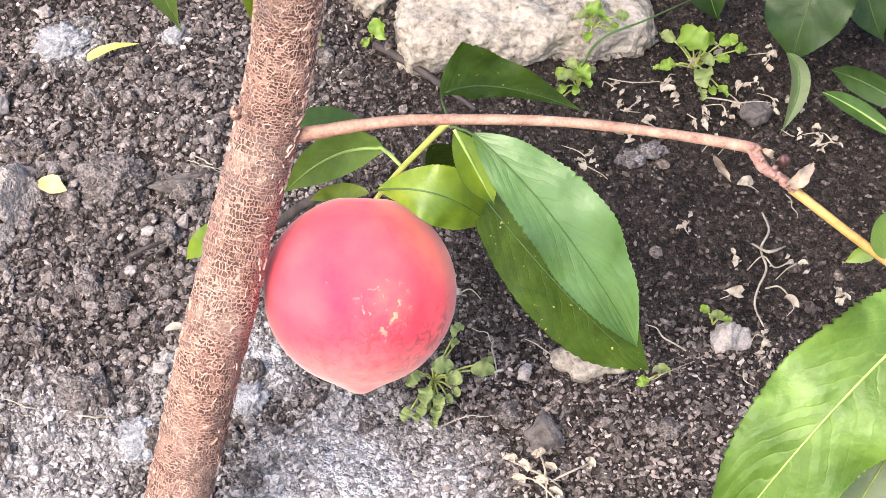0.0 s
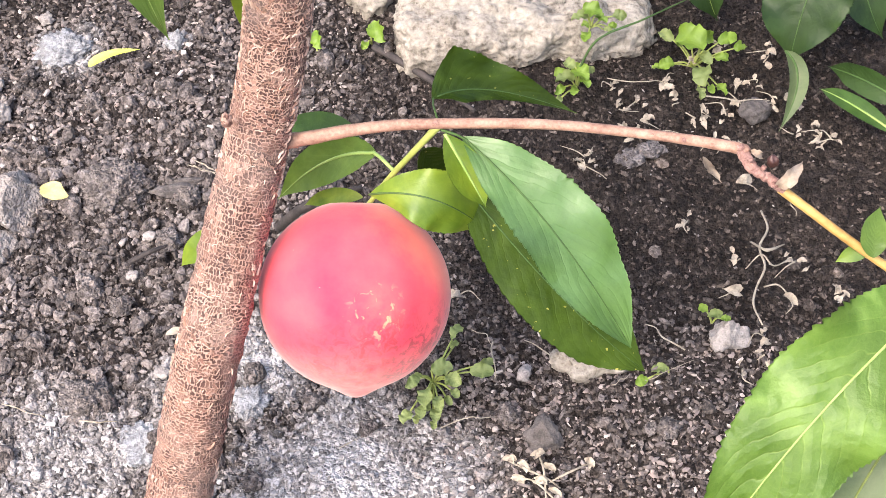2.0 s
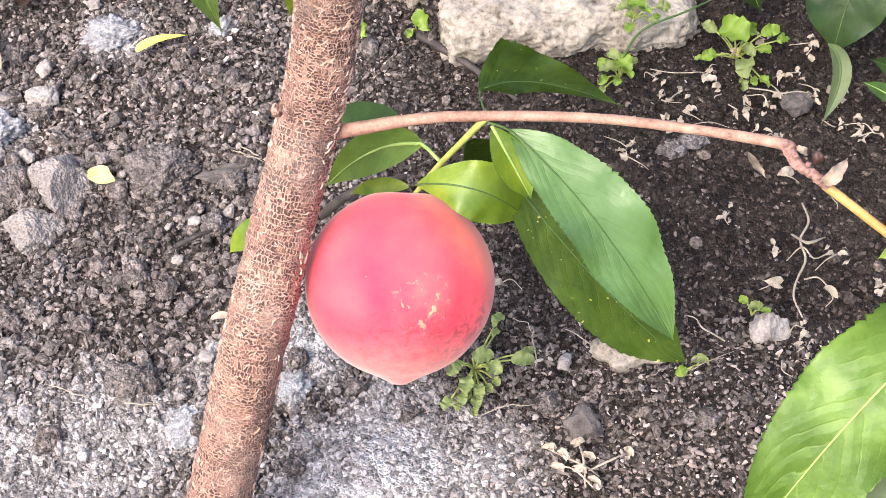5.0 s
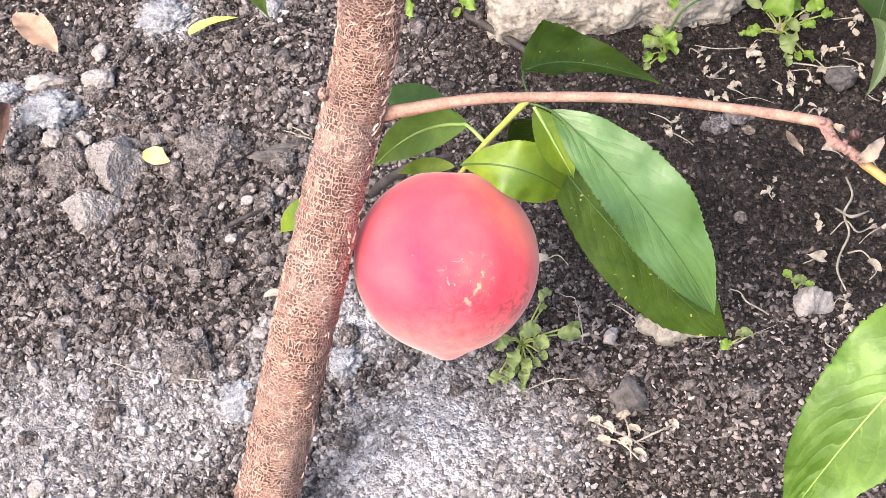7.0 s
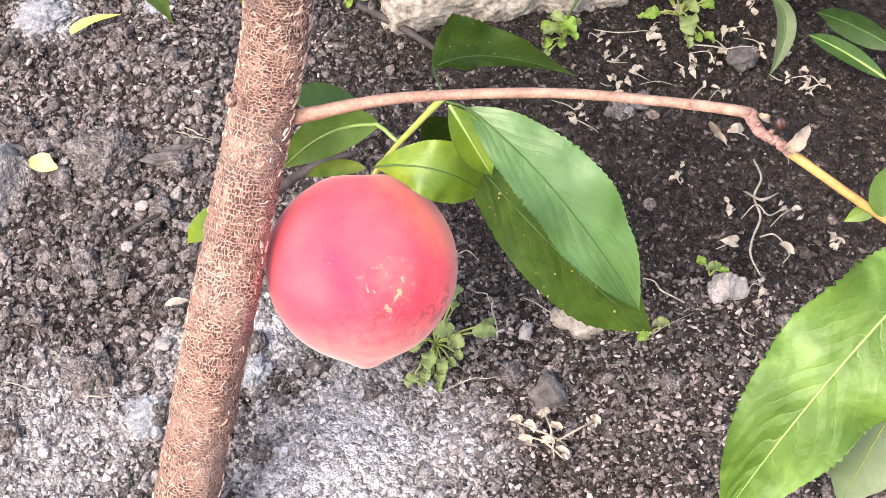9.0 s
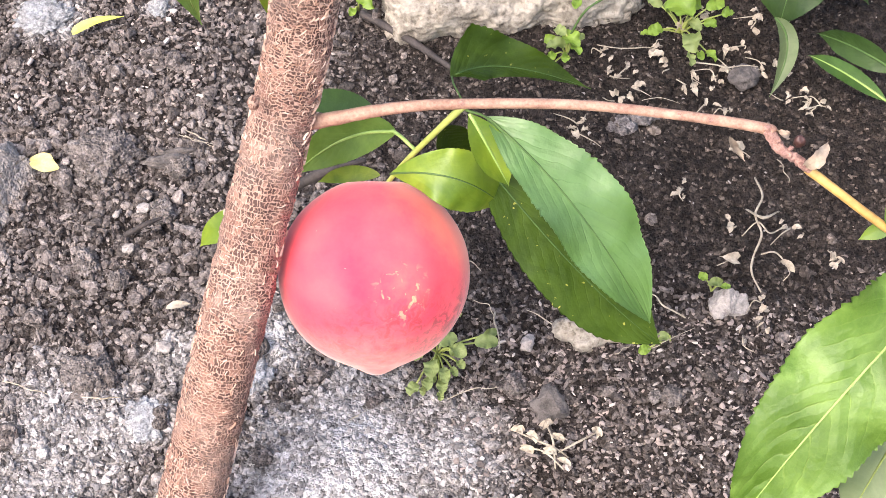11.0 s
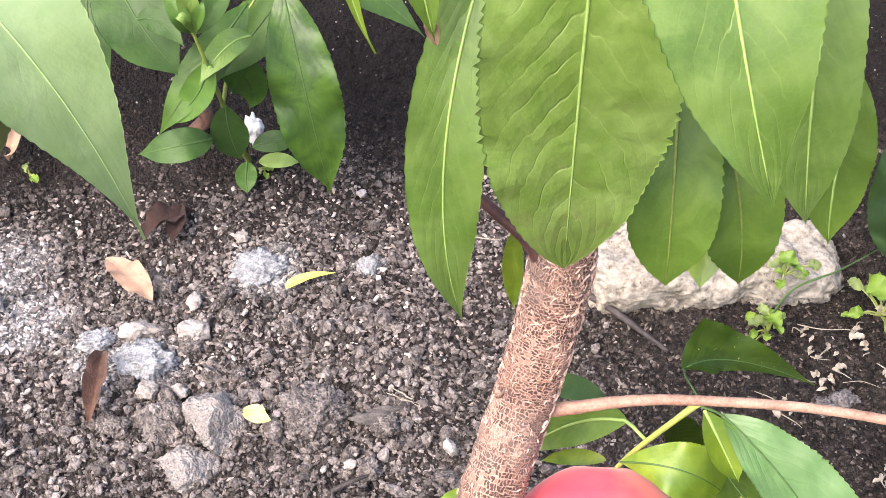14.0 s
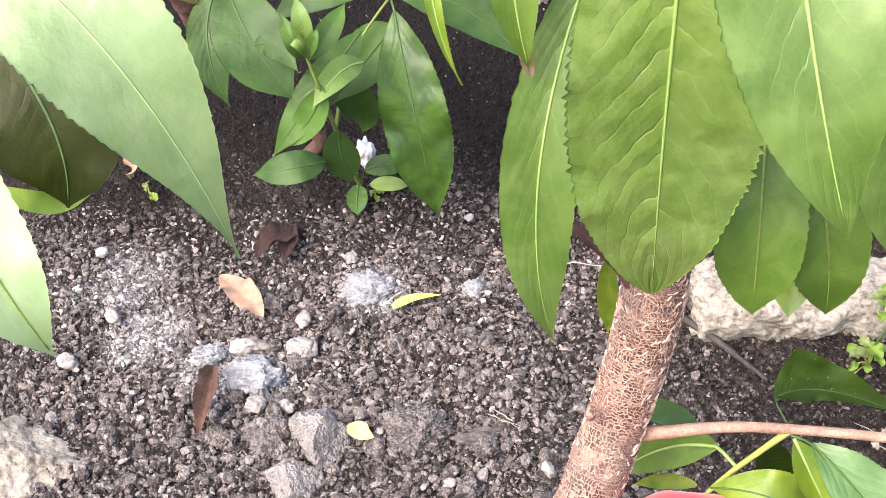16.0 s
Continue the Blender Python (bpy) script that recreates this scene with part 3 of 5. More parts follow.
def stain(x, y):
    """Ash, damp, and the far loam darkened for foliage shade, at a place of the bed."""
    p = Vector((x, y, 0))
    w = noise.noise(p * 60) * 0.35 + noise.noise(p * 25) * 0.4
    ash = 0.0
    for (ax, ay, az), r, s in ASHES:
        d = math.hypot(x - ax, y - ay) / r
        if d < 2.2:
            ash = max(ash, s * max(0.0, min(1.0, 1.35 - d + w)))
    damp = soft((x + 0.005) * 28 + (y - 0.50) * 5 + w * 2.2)
    damp *= 0.15 + 0.85 * soft((y - 0.418) * 60 + w * 3)
    # far loam behind the shrub, damp and with the foliage shade painted in
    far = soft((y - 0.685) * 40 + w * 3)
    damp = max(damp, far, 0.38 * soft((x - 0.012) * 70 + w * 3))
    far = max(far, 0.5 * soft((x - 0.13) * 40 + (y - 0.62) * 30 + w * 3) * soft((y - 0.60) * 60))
    return ash, damp, far


MOUNDS = [(*(-0.0598, 0.3440, 0.0000)[:2], 0.030, 0.008), (*(-0.0063, 0.3390, 0.0000)[:2], 0.026, 0.006), (*(-0.1509, 0.5308, 0.0000)[:2], 0.016, 0.004), (*(-0.0775, 0.4303, 0.0000)[:2], 0.02, 0.004), (*(-0.1161, 0.5904, 0.0000)[:2], 0.035, 0.007), (*(-0.3669, 0.6279, 0.0000)[:2], 0.03, 0.006)]


X0, X1, Y0, Y1 = -0.42, 0.29, 0.25, 1.0


def inner(x, y):
    """1 over the tilled bed, falling to 0 towards its rim, where the soil lies flat and plain."""
    e = min(x - X0, X1 - x, y - Y0, Y1 - y) / 0.05
    e = max(0.0, min(1.0, e))
    return e * e * (3 - 2 * e)


def height(x, y, marks=None):
    e = inner(x, y)
    if e <= 0:
        return 0.0
    ash, damp, wet_shade = marks or stain(x, y)
    p = Vector((x, y, 0))
    h = 0.006 * noise.noise(p * 9) + 0.0035 * noise.noise(p * 26 + Vector((3, 1, 0)))
    q = p + Vector((noise.noise(p * 70), noise.noise(p * 70 + Vector((5, 5, 5))), 0)) * 0.0045
    c = knobs(q, 105.0) + 0.55 * knobs(q + Vector((0.4, 0.1, 0.3)), 230.0) - 0.7
    fine = abs(noise.noise(q * 340)) + 0.6 * abs(noise.noise(q * 170)) - 0.4
    rough = 0.55 + 0.6 * noise.noise(p * 7 + Vector((9, 2, 0)))
    coarse = (1 - 0.52 * max(damp, wet_shade)) * (1 - 0.88 * min(1.0, ash))
    if y > 0.58:
        coarse *= 1 - 0.55 * min(1.0, (y - 0.58) / 0.06)
    for mx, my, mr, mh in MOUNDS:
        d = ((x - mx) ** 2 + (y - my) ** 2) / (mr * mr)
        if d < 6:
            h += mh * math.exp(-d * d)
    return e * (h + 0.0052 * coarse * c * (0.5 + rough) + 0.0030 * (1 - 0.65 * ash) * fine)


def steps(a, b, step):
    n = round((b - a) / step)
    return [a + (b - a) * i / n for i in range(n)]


xs = [-40, -12, -4, -1.6, -0.8, *steps(X0, X1, 0.0012), X1, 0.5, 1.5, 4, 12, 40]
ys = [-40, -12, -4, -1.2, -0.3, 0.0, *steps(Y0, 0.74, 0.0012), *steps(0.74, Y1, 0.0022), Y1, 1.3, 2, 5, 14, 40]
grid = [(x, y) for y in ys for x in xs]
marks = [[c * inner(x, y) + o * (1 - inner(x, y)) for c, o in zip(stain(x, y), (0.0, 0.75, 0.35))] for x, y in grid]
verts = [(x, y, height(x, y, m)) for (x, y), m in zip(grid, marks)]
L = len(xs)
faces = [(j * L + i, j * L + i + 1, (j + 1) * L + i + 1, (j + 1) * L + i) for j in range(len(ys) - 1) for i in range(L - 1)]
me = bpy.data.meshes.new("ground")
me.from_pydata(verts, [], faces)
me.shade_smooth()
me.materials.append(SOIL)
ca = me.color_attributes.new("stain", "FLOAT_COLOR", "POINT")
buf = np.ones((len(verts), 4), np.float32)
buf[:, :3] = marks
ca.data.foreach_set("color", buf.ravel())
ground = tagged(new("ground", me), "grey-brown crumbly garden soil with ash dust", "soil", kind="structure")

# loose crumbs and grit on the soil
ICO = bmesh.new()
bmesh.ops.create_icosphere(ICO, subdivisions=1, radius=1)
ICO.verts.ensure_lookup_table()
SHAPE = [v.co.copy() for v in ICO.verts]
TRIS = [tuple(v.index for v in f.verts) for f in ICO.faces]
ICO.free()
rng = random.Random(5)


def crumbs(name, label, count, small, big, power, material, area=(X0, X1, Y0, Y1)):
    vs, fs, cols = [], [], []
    for k in range(count):
        x, y = rng.uniform(*area[:2]), rng.uniform(*area[2:])
        ash, damp, wet_shade = stain(x, y)
        if rng.random() < max(damp * (0.62 if material == CRUMB else 0.3), (ash - 0.4) * 1.4, 1 - inner(x, y)):
            continue
        r = small + (big - small) * rng.random() ** power
        r *= 1 - 0.3 * damp
        o = len(vs)
        sx, sy, sz = r * rng.uniform(0.7, 2.0), r * rng.uniform(0.5, 1.1), r * rng.uniform(0.5, 1.1)
        a = rng.uniform(0, 6.28)
        ca_, sa_ = math.cos(a), math.sin(a)
        z = height(x, y) + sz * 0.3
        for p in SHAPE:
            q = p * rng.uniform(0.45, 1.35)
            qx, qy = q.x * sx, q.y * sy
            vs.append((x + qx * ca_ - qy * sa_, y + qx * sa_ + qy * ca_, z + q.z * sz))
            cols.append((ash, damp, wet_shade, 1))
        fs += [(o + a_, o + b_, o + c_) for a_, b_, c_ in TRIS]
    me = bpy.data.meshes.new(name)
    me.from_pydata(vs, [], fs)
    me.materials.append(material)
    at = me.color_attributes.new("stain", "FLOAT_COLOR", "POINT")
    at.data.foreach_set("color", np.array(cols, np.float32).ravel())
    return tagged(new(name, me), label, "soil", kind="stuff")


crumbs("soil_crumbs", "small grey-brown soil crumbs scattered over the bed", 92000, 0.0005, 0.0019, 1.7, CRUMB, (-0.385, 0.225, 0.295, 0.82))
crumbs("pale_grit", "scattered pale grit and shell bits on the soil", 3600, 0.0004, 0.0013, 2.2, STONE_WHITE)
crumbs("fine_gravel", "fine pinkish and grey gravel strewn over the soil", 4200, 0.0005, 0.0017, 1.8, GRAVEL, (0.0, 0.17, 0.27, 0.415))
crumbs("fine_gravel", "fine pinkish gravel strewn before the shrub", 3800, 0.0005, 0.0019, 1.8, GRAVEL, (-0.36, -0.03, 0.55, 0.69))


def shard(seed, cuts=7):
    """A broken clod: a ball cut by a few planes, with blunt edges and flat faces."""
    r_ = random.Random(seed)
    bm = bmesh.new()
    bmesh.ops.create_icosphere(bm, subdivisions=2, radius=1)
    planes = []
    for k in range(cuts):
        planes.append((Vector((r_.uniform(-1, 1), r_.uniform(-1, 1), r_.uniform(-0.6, 1))).normalized(), r_.uniform(0.45, 0.85)))
    for v in bm.verts:
        for n_, d_ in planes:
            over = v.co.dot(n_) - d_
            if over > 0:
                v.co -= n_ * over
        v.co *= 1 + 0.12 * noise.noise(v.co * 3.1 + Vector((seed, 0, 0)))
    return bm


CL = []
for k in range(14):
    t_ = shard(400 + k)
    t_.verts.ensure_lookup_table()
    CL.append(([v.co.copy() for v in t_.verts], [tuple(v.index for v in f.verts) for f in t_.faces]))
    t_.free()


def clods(name, label, count, small, big, power, chance, material, area, flat=1.0):
    vs, fs, cols = [], [], []
    for k in range(count):
        x, y = rng.uniform(*area[:2]), rng.uniform(*area[2:])
        marks_ = stain(x, y)
        if rng.random() > chance(x, y, *marks_) * inner(x, y):
            continue
        r = small + (big - small) * rng.random() ** power
        turn_ = Euler((rng.uniform(-0.5, 0.5), rng.uniform(-0.5, 0.5), rng.uniform(0, 6.28))).to_matrix() @ Matrix.Diagonal((r * rng.uniform(0.8, 1.3), r * rng.uniform(0.65, 1.0), r * rng.uniform(0.55, 0.9) * flat))
        at_, o = Vector((x, y, height(x, y, marks_) + r * 0.22 * flat)), len(vs)
        shape, tris = CL[k % len(CL)]
        vs += [turn_ @ p + at_ for p in shape]
        cols += [(*marks_, 1)] * len(shape)
        fs += [(o + i_, o + j_, o + k_) for i_, j_, k_ in tris]
    me = bpy.data.meshes.new(name)
    me.from_pydata(vs, [], fs)
    me.materials.append(material)
    at = me.color_attributes.new("stain", "FLOAT_COLOR", "POINT")
    at.data.foreach_set("color", np.array(cols, np.float32).ravel())
    return tagged(new(name, me), label, "soil", kind="stuff")


def tilled(x, y, ash, damp, wet_shade):
    return (1 - 0.85 * max(damp, wet_shade)) * max(0.0, 1 - 1.3 * ash) * (1.0 if y < 0.57 else 0.35) * (1.0 if x < 0.0 else 0.2)


def ashy(x, y, ash, damp, wet_shade):
    return (min(1.0, 0.9 * ash) if ash < 0.85 else 0.4) if ash > 0.12 else 0.0


clods("soil_clods", "dry broken angular soil clods lying on the bed", 6000, 0.0015, 0.0045, 2.6, tilled, CRUMB, (-0.40, 0.20, 0.29, 0.70))
clods("ash_flakes", "pale flakes and chips of wood ash on the soil", 11000, 0.0005, 0.0020, 2.4, ashy, ASH_CHIP, (-0.30, 0.03, 0.30, 0.435), 0.5)
clods("ash_flakes", "pale ash flakes round the burnt lumps on the soil", 3500, 0.0006, 0.0028, 2.2, ashy, ASH_CHIP, (-0.36, -0.10, 0.54, 0.66), 0.6)

# the larger loose clods, each a piece of its own
LOOSE = soil_material("loose_clod", False, 0.10)
LUMPS = []
for k in range(8):
    t_ = shard(500 + k, 9)
    bmesh.ops.subdivide_edges(t_, edges=t_.edges[:], cuts=1, use_grid_fill=True)
    for v_ in t_.verts:
        v_.co *= 1 + 0.10 * noise.noise(v_.co * 5.0) + 0.06 * noise.noise(v_.co * 11.0)
    me = bpy.data.meshes.new("clod")
    for v_ in t_.verts:
        v_.co *= 0.006
    t_.to_mesh(me)
    t_.free()
    me.materials.append(LOOSE)
    LUMPS.append(me)
count = 0
while count < 200:
    x, y = rng.uniform(-0.33, 0.0), rng.uniform(0.30, 0.62)
    ash, damp, wet_shade = stain(x, y)
    if rng.random() < max(damp * 1.1, ash):
        continue
    s_ = 0.45 + 0.85 * rng.random() ** 2.2
    ob = new("clod", LUMPS[count % 8])
    ob.matrix_world = Matrix.Translation((x, y, height(x, y) + 0.0008 * s_)) @ Matrix.Rotation(rng.uniform(0, 6.28), 4, "Z") @ Matrix.Diagonal((s_, s_ * rng.uniform(0.7, 1.0), s_ * rng.uniform(0.75, 1.1), 1))
    ob.parent = ground
    count += 1

# ---- peach tree ----
tree = thing("peach_tree", "young peach tree with flaking tan bark and hanging green leaves", "tree")
TRUNK = [(-0.0993, 0.3320, 0.0579), (-0.0824, 0.3500, 0.1067), (-0.0740, 0.3630, 0.1266), (-0.0652, 0.3800, 0.1469), (-0.0506, 0.4020, 0.1812), (-0.0440, 0.4100, 0.2005), (-0.0390, 0.4160, 0.2210), (-0.0372, 0.4180, 0.2313)]
low = (Vector(TRUNK[0]) - Vector(TRUNK[2])).normalized()
foot = Vector(TRUNK[0]) + low * (TRUNK[0][2] + 0.03) / -low.z
TRUNK_AXIS = [foot, *TRUNK, (-0.0344, 0.4180, 0.2549), (-0.0333, 0.4120, 0.3289), (-0.0351, 0.4000, 0.4215)]
TRUNK_R = [0.0138, 0.0124, 0.0120, 0.0118, 0.0116, 0.0113, 0.0113, 0.0115, 0.0116, 0.0095, 0.006, 0.003]
part("trunk", tube(TRUNK_AXIS, TRUNK_R, 340, 52, 0.08, 230, wrap=0.072), BARK, tree, "tan and brown netted flaking bark")


def peels(axis, radii, count, zlow, zhigh):
    """Short papery curls standing a little off the trunk, running round it and along it in bent strokes."""
    r_ = random.Random(77)
    n = 260
    path = spline(axis, n)
    bm = bmesh.new()
    made = 0
    while made < count:
        i = r_.randrange(3, n - 4)
        c = path[i]
        if not zlow < c.z < zhigh:
            continue
        d = (path[i + 1] - path[i - 1]).normalized()
        a0 = r_.uniform(0, 6.28)
        ref = (Vector((0, -1, 0)) - d * d.dot(Vector((0, -1, 0)))).normalized()
        side = d.cross(ref)
        s_ = i / (n - 1) * (len(radii) - 1)
        k = min(int(s_), len(radii) - 2)
        r = radii[k] + (radii[k + 1] - radii[k]) * (s_ - k)
        if noise.noise((c.z * 30, math.cos(a0) * 1.3, math.sin(a0) * 1.3)) > r_.uniform(0.0, 0.4):
            made += 1
            continue
        made += 1
        w = r_.uniform(0.00009, 0.00017)
        lift = r_.uniform(0.0002, 0.0005)
        way, pts, u, v = r_.choice((0.0, 1.57, 1.57, 0.5, -0.5)) + r_.uniform(-0.4, 0.4), [(0.0, 0.0)], 0.0, 0.0
        for m_ in range(r_.randint(3, 8)):
            way += r_.uniform(-0.5, 0.5)
            stride = r_.uniform(0.0003, 0.0007)
            u, v = u + math.cos(way) * stride, v + math.sin(way) * stride
            pts.append((u, v))
        rows = []
        for j, (u, v) in enumerate(pts):
            e = pts[min(j + 1, len(pts) - 1)]
            f = pts[max(j - 1, 0)]
            t_ = Vector((e[0] - f[0], e[1] - f[1]))
            t_ = t_.normalized() if t_.length > 1e-9 else Vector((1, 0))
            end = 0.4 if j in (0, len(pts) - 1) else 1.0
            ring = []
            for off, up in ((-w, -0.0004), (-w * 0.6, lift * end), (w * 0.6, lift * end), (w, -0.0004)):
                uu, vv = u - t_.y * off, v + t_.x * off
                a = a0 + uu / r
                out = ref * math.cos(a) + side * math.sin(a)
                ring.append(bm.verts.new(c + d * vv + out * (r * 1.01 + up)))
            rows.append(ring)
        for p, q in zip(rows, rows[1:]):
            for j in range(3):
                bm.faces.new((p[j], p[j + 1], q[j + 1], q[j]))
    return bm


part("bark_peel", peels(TRUNK_AXIS, TRUNK_R, 2300, 0.035, 0.33), PEEL, tree, "pale papery curls of peeling bark", smooth=False)
part("stub", lump((-0.0604, 0.3920, 0.1944), (0.0020, 0.0020, 0.0032), 3, 1, 0.35), BARK, tree, "short broken stub on the trunk")
part("branch", tube([(-0.0489, 0.4020, 0.1689), (-0.0373, 0.3986, 0.1740), (-0.0131, 0.3994, 0.1760), (0.0108, 0.3968, 0.1780), (0.0495, 0.3892, 0.1810), (0.0828, 0.3772, 0.1850), (0.1087, 0.3670, 0.1870), (0.1119, 0.3636, 0.1870)], [0.0032, 0.0026, 0.0021, 0.0019, 0.0018, 0.0018, 0.0020, 0.0021], 60, 12, 0.08, 500), TWIG, tree, "thin tan side branch")
part("branch", tube([(0.1104, 0.3658, 0.1870), (0.1134, 0.3579, 0.1860), (0.1184, 0.3559, 0.1830), (0.1231, 0.3525, 0.1800)], [0.0019, 0.0020, 0.0016, 0.0018, 0.0015], 70, 18, 0.30, 900), JOINT, tree, "knobbly reddish branch joint")
part("branch", tube([(0.1220, 0.3536, 0.1800), (0.1298, 0.3478, 0.1760), (0.1424, 0.3400, 0.1680), (0.1573, 0.3325, 0.1580), (0.1928, 0.3096, 0.1400)], [0.0017, 0.0016, 0.0016, 0.0015, 0.0012], 40, 12, 0.06, 500), STEM_YELLOW, tree, "yellow young branch end")
part("bud", lump((0.1203, 0.3606, 0.1860), (0.0020, 0.0018, 0.0026), 4, 0.9, 0.3), TWIG_RED, tree, "dark red bud")
for k, (p_, r_) in enumerate([((0.1101, 0.3651, 0.1890), 0.0024), ((0.1123, 0.3594, 0.1890), 0.0020), ((0.1164, 0.3572, 0.1870), 0.0019), ((0.1196, 0.3520, 0.1840), 0.0023), ((0.1169, 0.3552, 0.1840), 0.0017), ((0.1225, 0.3524, 0.1820), 0.0020), ((0.0827, 0.3768, 0.1860), 0.0020), ((0.0104, 0.3962, 0.1790), 0.0023), ((0.0925, 0.3723, 0.1870), 0.0018)]):
    part("bud", lump(p_, (r_ * 0.50, r_ * 0.42, r_ * 0.42), 30 + k, 1, 0.5, 3), JOINT, tree, "scaly brown bud on the branch")
part("branch", tube([(-0.0431, 0.4150, 0.2321), (-0.0498, 0.4180, 0.2445), (-0.0668, 0.4240, 0.2624), (-0.0759, 0.4300, 0.2750)], [0.0030, 0.0024, 0.0019, 0.0017], 30, 10, 0.05, 400), TWIG_RED, tree, "slim dark red shoot")

# leaves round the fruit
leaf(tree, LEAF_GLOSSY, RIB_DARK, (0.0187, 0.3949, 0.1720), (0.0469, 0.3686, 0.1500), (0.0734, 0.3461, 0.1040), 0.0378, "glossy mid-green leaf with serrated edge", stalk=[(0.0116, 0.3956, 0.1760)], face=(0.12, -0.42, 0.90), seed=1, fold=0.22, full=0.54, point=0.75, teeth=0.013, nu=150, tip_in=0.3, lop=(0.88, 0.72), ribr=0.0004, wave=0.09)
# darker than the glossy blade: its dimmer light is put into the colour
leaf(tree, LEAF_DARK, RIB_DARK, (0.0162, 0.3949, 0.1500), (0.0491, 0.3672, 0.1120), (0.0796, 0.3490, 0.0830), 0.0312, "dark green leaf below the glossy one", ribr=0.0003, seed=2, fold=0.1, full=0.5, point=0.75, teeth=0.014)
leaf(tree, LEAF_YELLOW, RIB_DARK, (-0.0165, 0.3936, 0.1463), (0.0055, 0.3825, 0.1548), (0.0238, 0.3866, 0.1302), 0.0222, "yellow-green leaf lying against the peach", ribr=0.00035, point=0.6, seed=3, fold=-0.22, full=0.6, teeth=0.008, wave=0.08)
leaf(tree, LEAF_YELLOW, RIB_PALE, (0.0128, 0.3954, 0.1740), (0.0189, 0.3876, 0.1630), (0.0251, 0.3802, 0.1500), 0.0128, "small folded yellow-green leaf", seed=4, fold=0.6, full=0.5)
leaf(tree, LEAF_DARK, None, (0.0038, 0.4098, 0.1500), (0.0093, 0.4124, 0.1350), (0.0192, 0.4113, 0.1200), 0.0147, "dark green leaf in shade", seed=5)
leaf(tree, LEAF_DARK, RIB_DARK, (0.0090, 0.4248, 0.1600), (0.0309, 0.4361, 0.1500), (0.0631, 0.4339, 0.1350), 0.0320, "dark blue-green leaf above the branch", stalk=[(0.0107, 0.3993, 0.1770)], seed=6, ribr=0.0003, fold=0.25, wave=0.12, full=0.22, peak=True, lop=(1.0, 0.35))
leaf(tree, LEAF_MID, RIB_PALE, (-0.0128, 0.4078, 0.1520), (-0.0326, 0.4164, 0.1400), (-0.0535, 0.4186, 0.1180), 0.0165, "mid-green leaf behind the trunk", stalk=[(-0.0066, 0.3987, 0.1520)], seed=7, fold=0.2)
leaf(tree, LEAF_BLUE, None, (-0.0189, 0.4174, 0.1500), (-0.0343, 0.4351, 0.1400), (-0.0536, 0.4483, 0.1250), 0.0099, "blue-green leaf half hidden by the trunk", seed=8)
leaf(tree, LEAF_YELLOW, None, (-0.0201, 0.4060, 0.1300), (-0.0322, 0.4117, 0.1250), (-0.0446, 0.4207, 0.1100), 0.0064, "small yellow-green leaf behind the peach", seed=9)
leaf(tree, LEAF_YELLOW, None, (-0.0704, 0.3873, 0.1400), (-0.0793, 0.3848, 0.1360), (-0.0885, 0.3847, 0.1250), 0.0095, "light green leaf behind the trunk", seed=10)
leaf(tree, LEAF_BROAD, RIB_PALE, (0.1780, 0.3292, 0.1500), (0.1281, 0.2901, 0.1420), (0.0878, 0.2665, 0.0850), 0.0444, "large light green leaf with pale midrib", face=(0.05, -0.50, 0.86), seed=11, fold=0.12, wave=0.24, full=0.48, point=0.75, ribr=0.0005, teeth=0.012, nu=180)
leaf(tree, LEAF_GREY, RIB_STEM, (0.1734, 0.3123, 0.1250), (0.1499, 0.2869, 0.1150), (0.1296, 0.2655, 0.0900), 0.0330, "grey-green leaf under the large one", seed=12, full=0.55, point=0.7)
leaf(tree, LEAF_YELLOW, None, (0.1497, 0.3368, 0.1650), (0.1456, 0.3379, 0.1620), (0.1395, 0.3377, 0.1580), 0.0057, "small yellowing leaf on the branch end", seed=13)
leaf(tree, LEAF_MID, None, (0.1507, 0.3331, 0.1650), (0.1518, 0.3402, 0.1680), (0.1557, 0.3503, 0.1700), 0.0094, "small green leaf on the branch end", seed=14)
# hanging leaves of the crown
leaf(tree, LEAF_BRIGHTENED, RIB_PALE, (-0.0310, 0.3686, 0.4550), (-0.0374, 0.3510, 0.3880), (-0.0405, 0.3644, 0.2900), 0.0523, "broad light green hanging leaf with toothed edge", seed=21, fold=0.06, wave=0.04, teeth=0.013, full=0.54, point=0.55, ribr=0.0006, nu=200, tip_in=0.25, lop=(1.0, 1.0))
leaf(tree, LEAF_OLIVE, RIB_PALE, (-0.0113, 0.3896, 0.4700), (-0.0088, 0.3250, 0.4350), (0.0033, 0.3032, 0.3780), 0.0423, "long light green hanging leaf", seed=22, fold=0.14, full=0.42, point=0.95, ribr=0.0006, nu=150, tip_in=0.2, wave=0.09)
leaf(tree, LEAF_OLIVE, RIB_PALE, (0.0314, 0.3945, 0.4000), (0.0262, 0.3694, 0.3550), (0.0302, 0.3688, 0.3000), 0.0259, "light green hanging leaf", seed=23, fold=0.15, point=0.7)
leaf(tree, LEAF_MID, RIB_STEM, (-0.0051, 0.4049, 0.3500), (-0.0081, 0.3762, 0.3150), (-0.0094, 0.3685, 0.2750), 0.0279, "mid-green hanging leaf in shade", seed=24, full=0.55, teeth=0.014, point=0.6)
leaf(tree, LEAF_MID, RIB_STEM, (0.0033, 0.4088, 0.3300), (0.0126, 0.3846, 0.3000), (0.0151, 0.3792, 0.2620), 0.0263, "olive green hanging leaf in shade", seed=25, full=0.55, teeth=0.014, point=0.6)
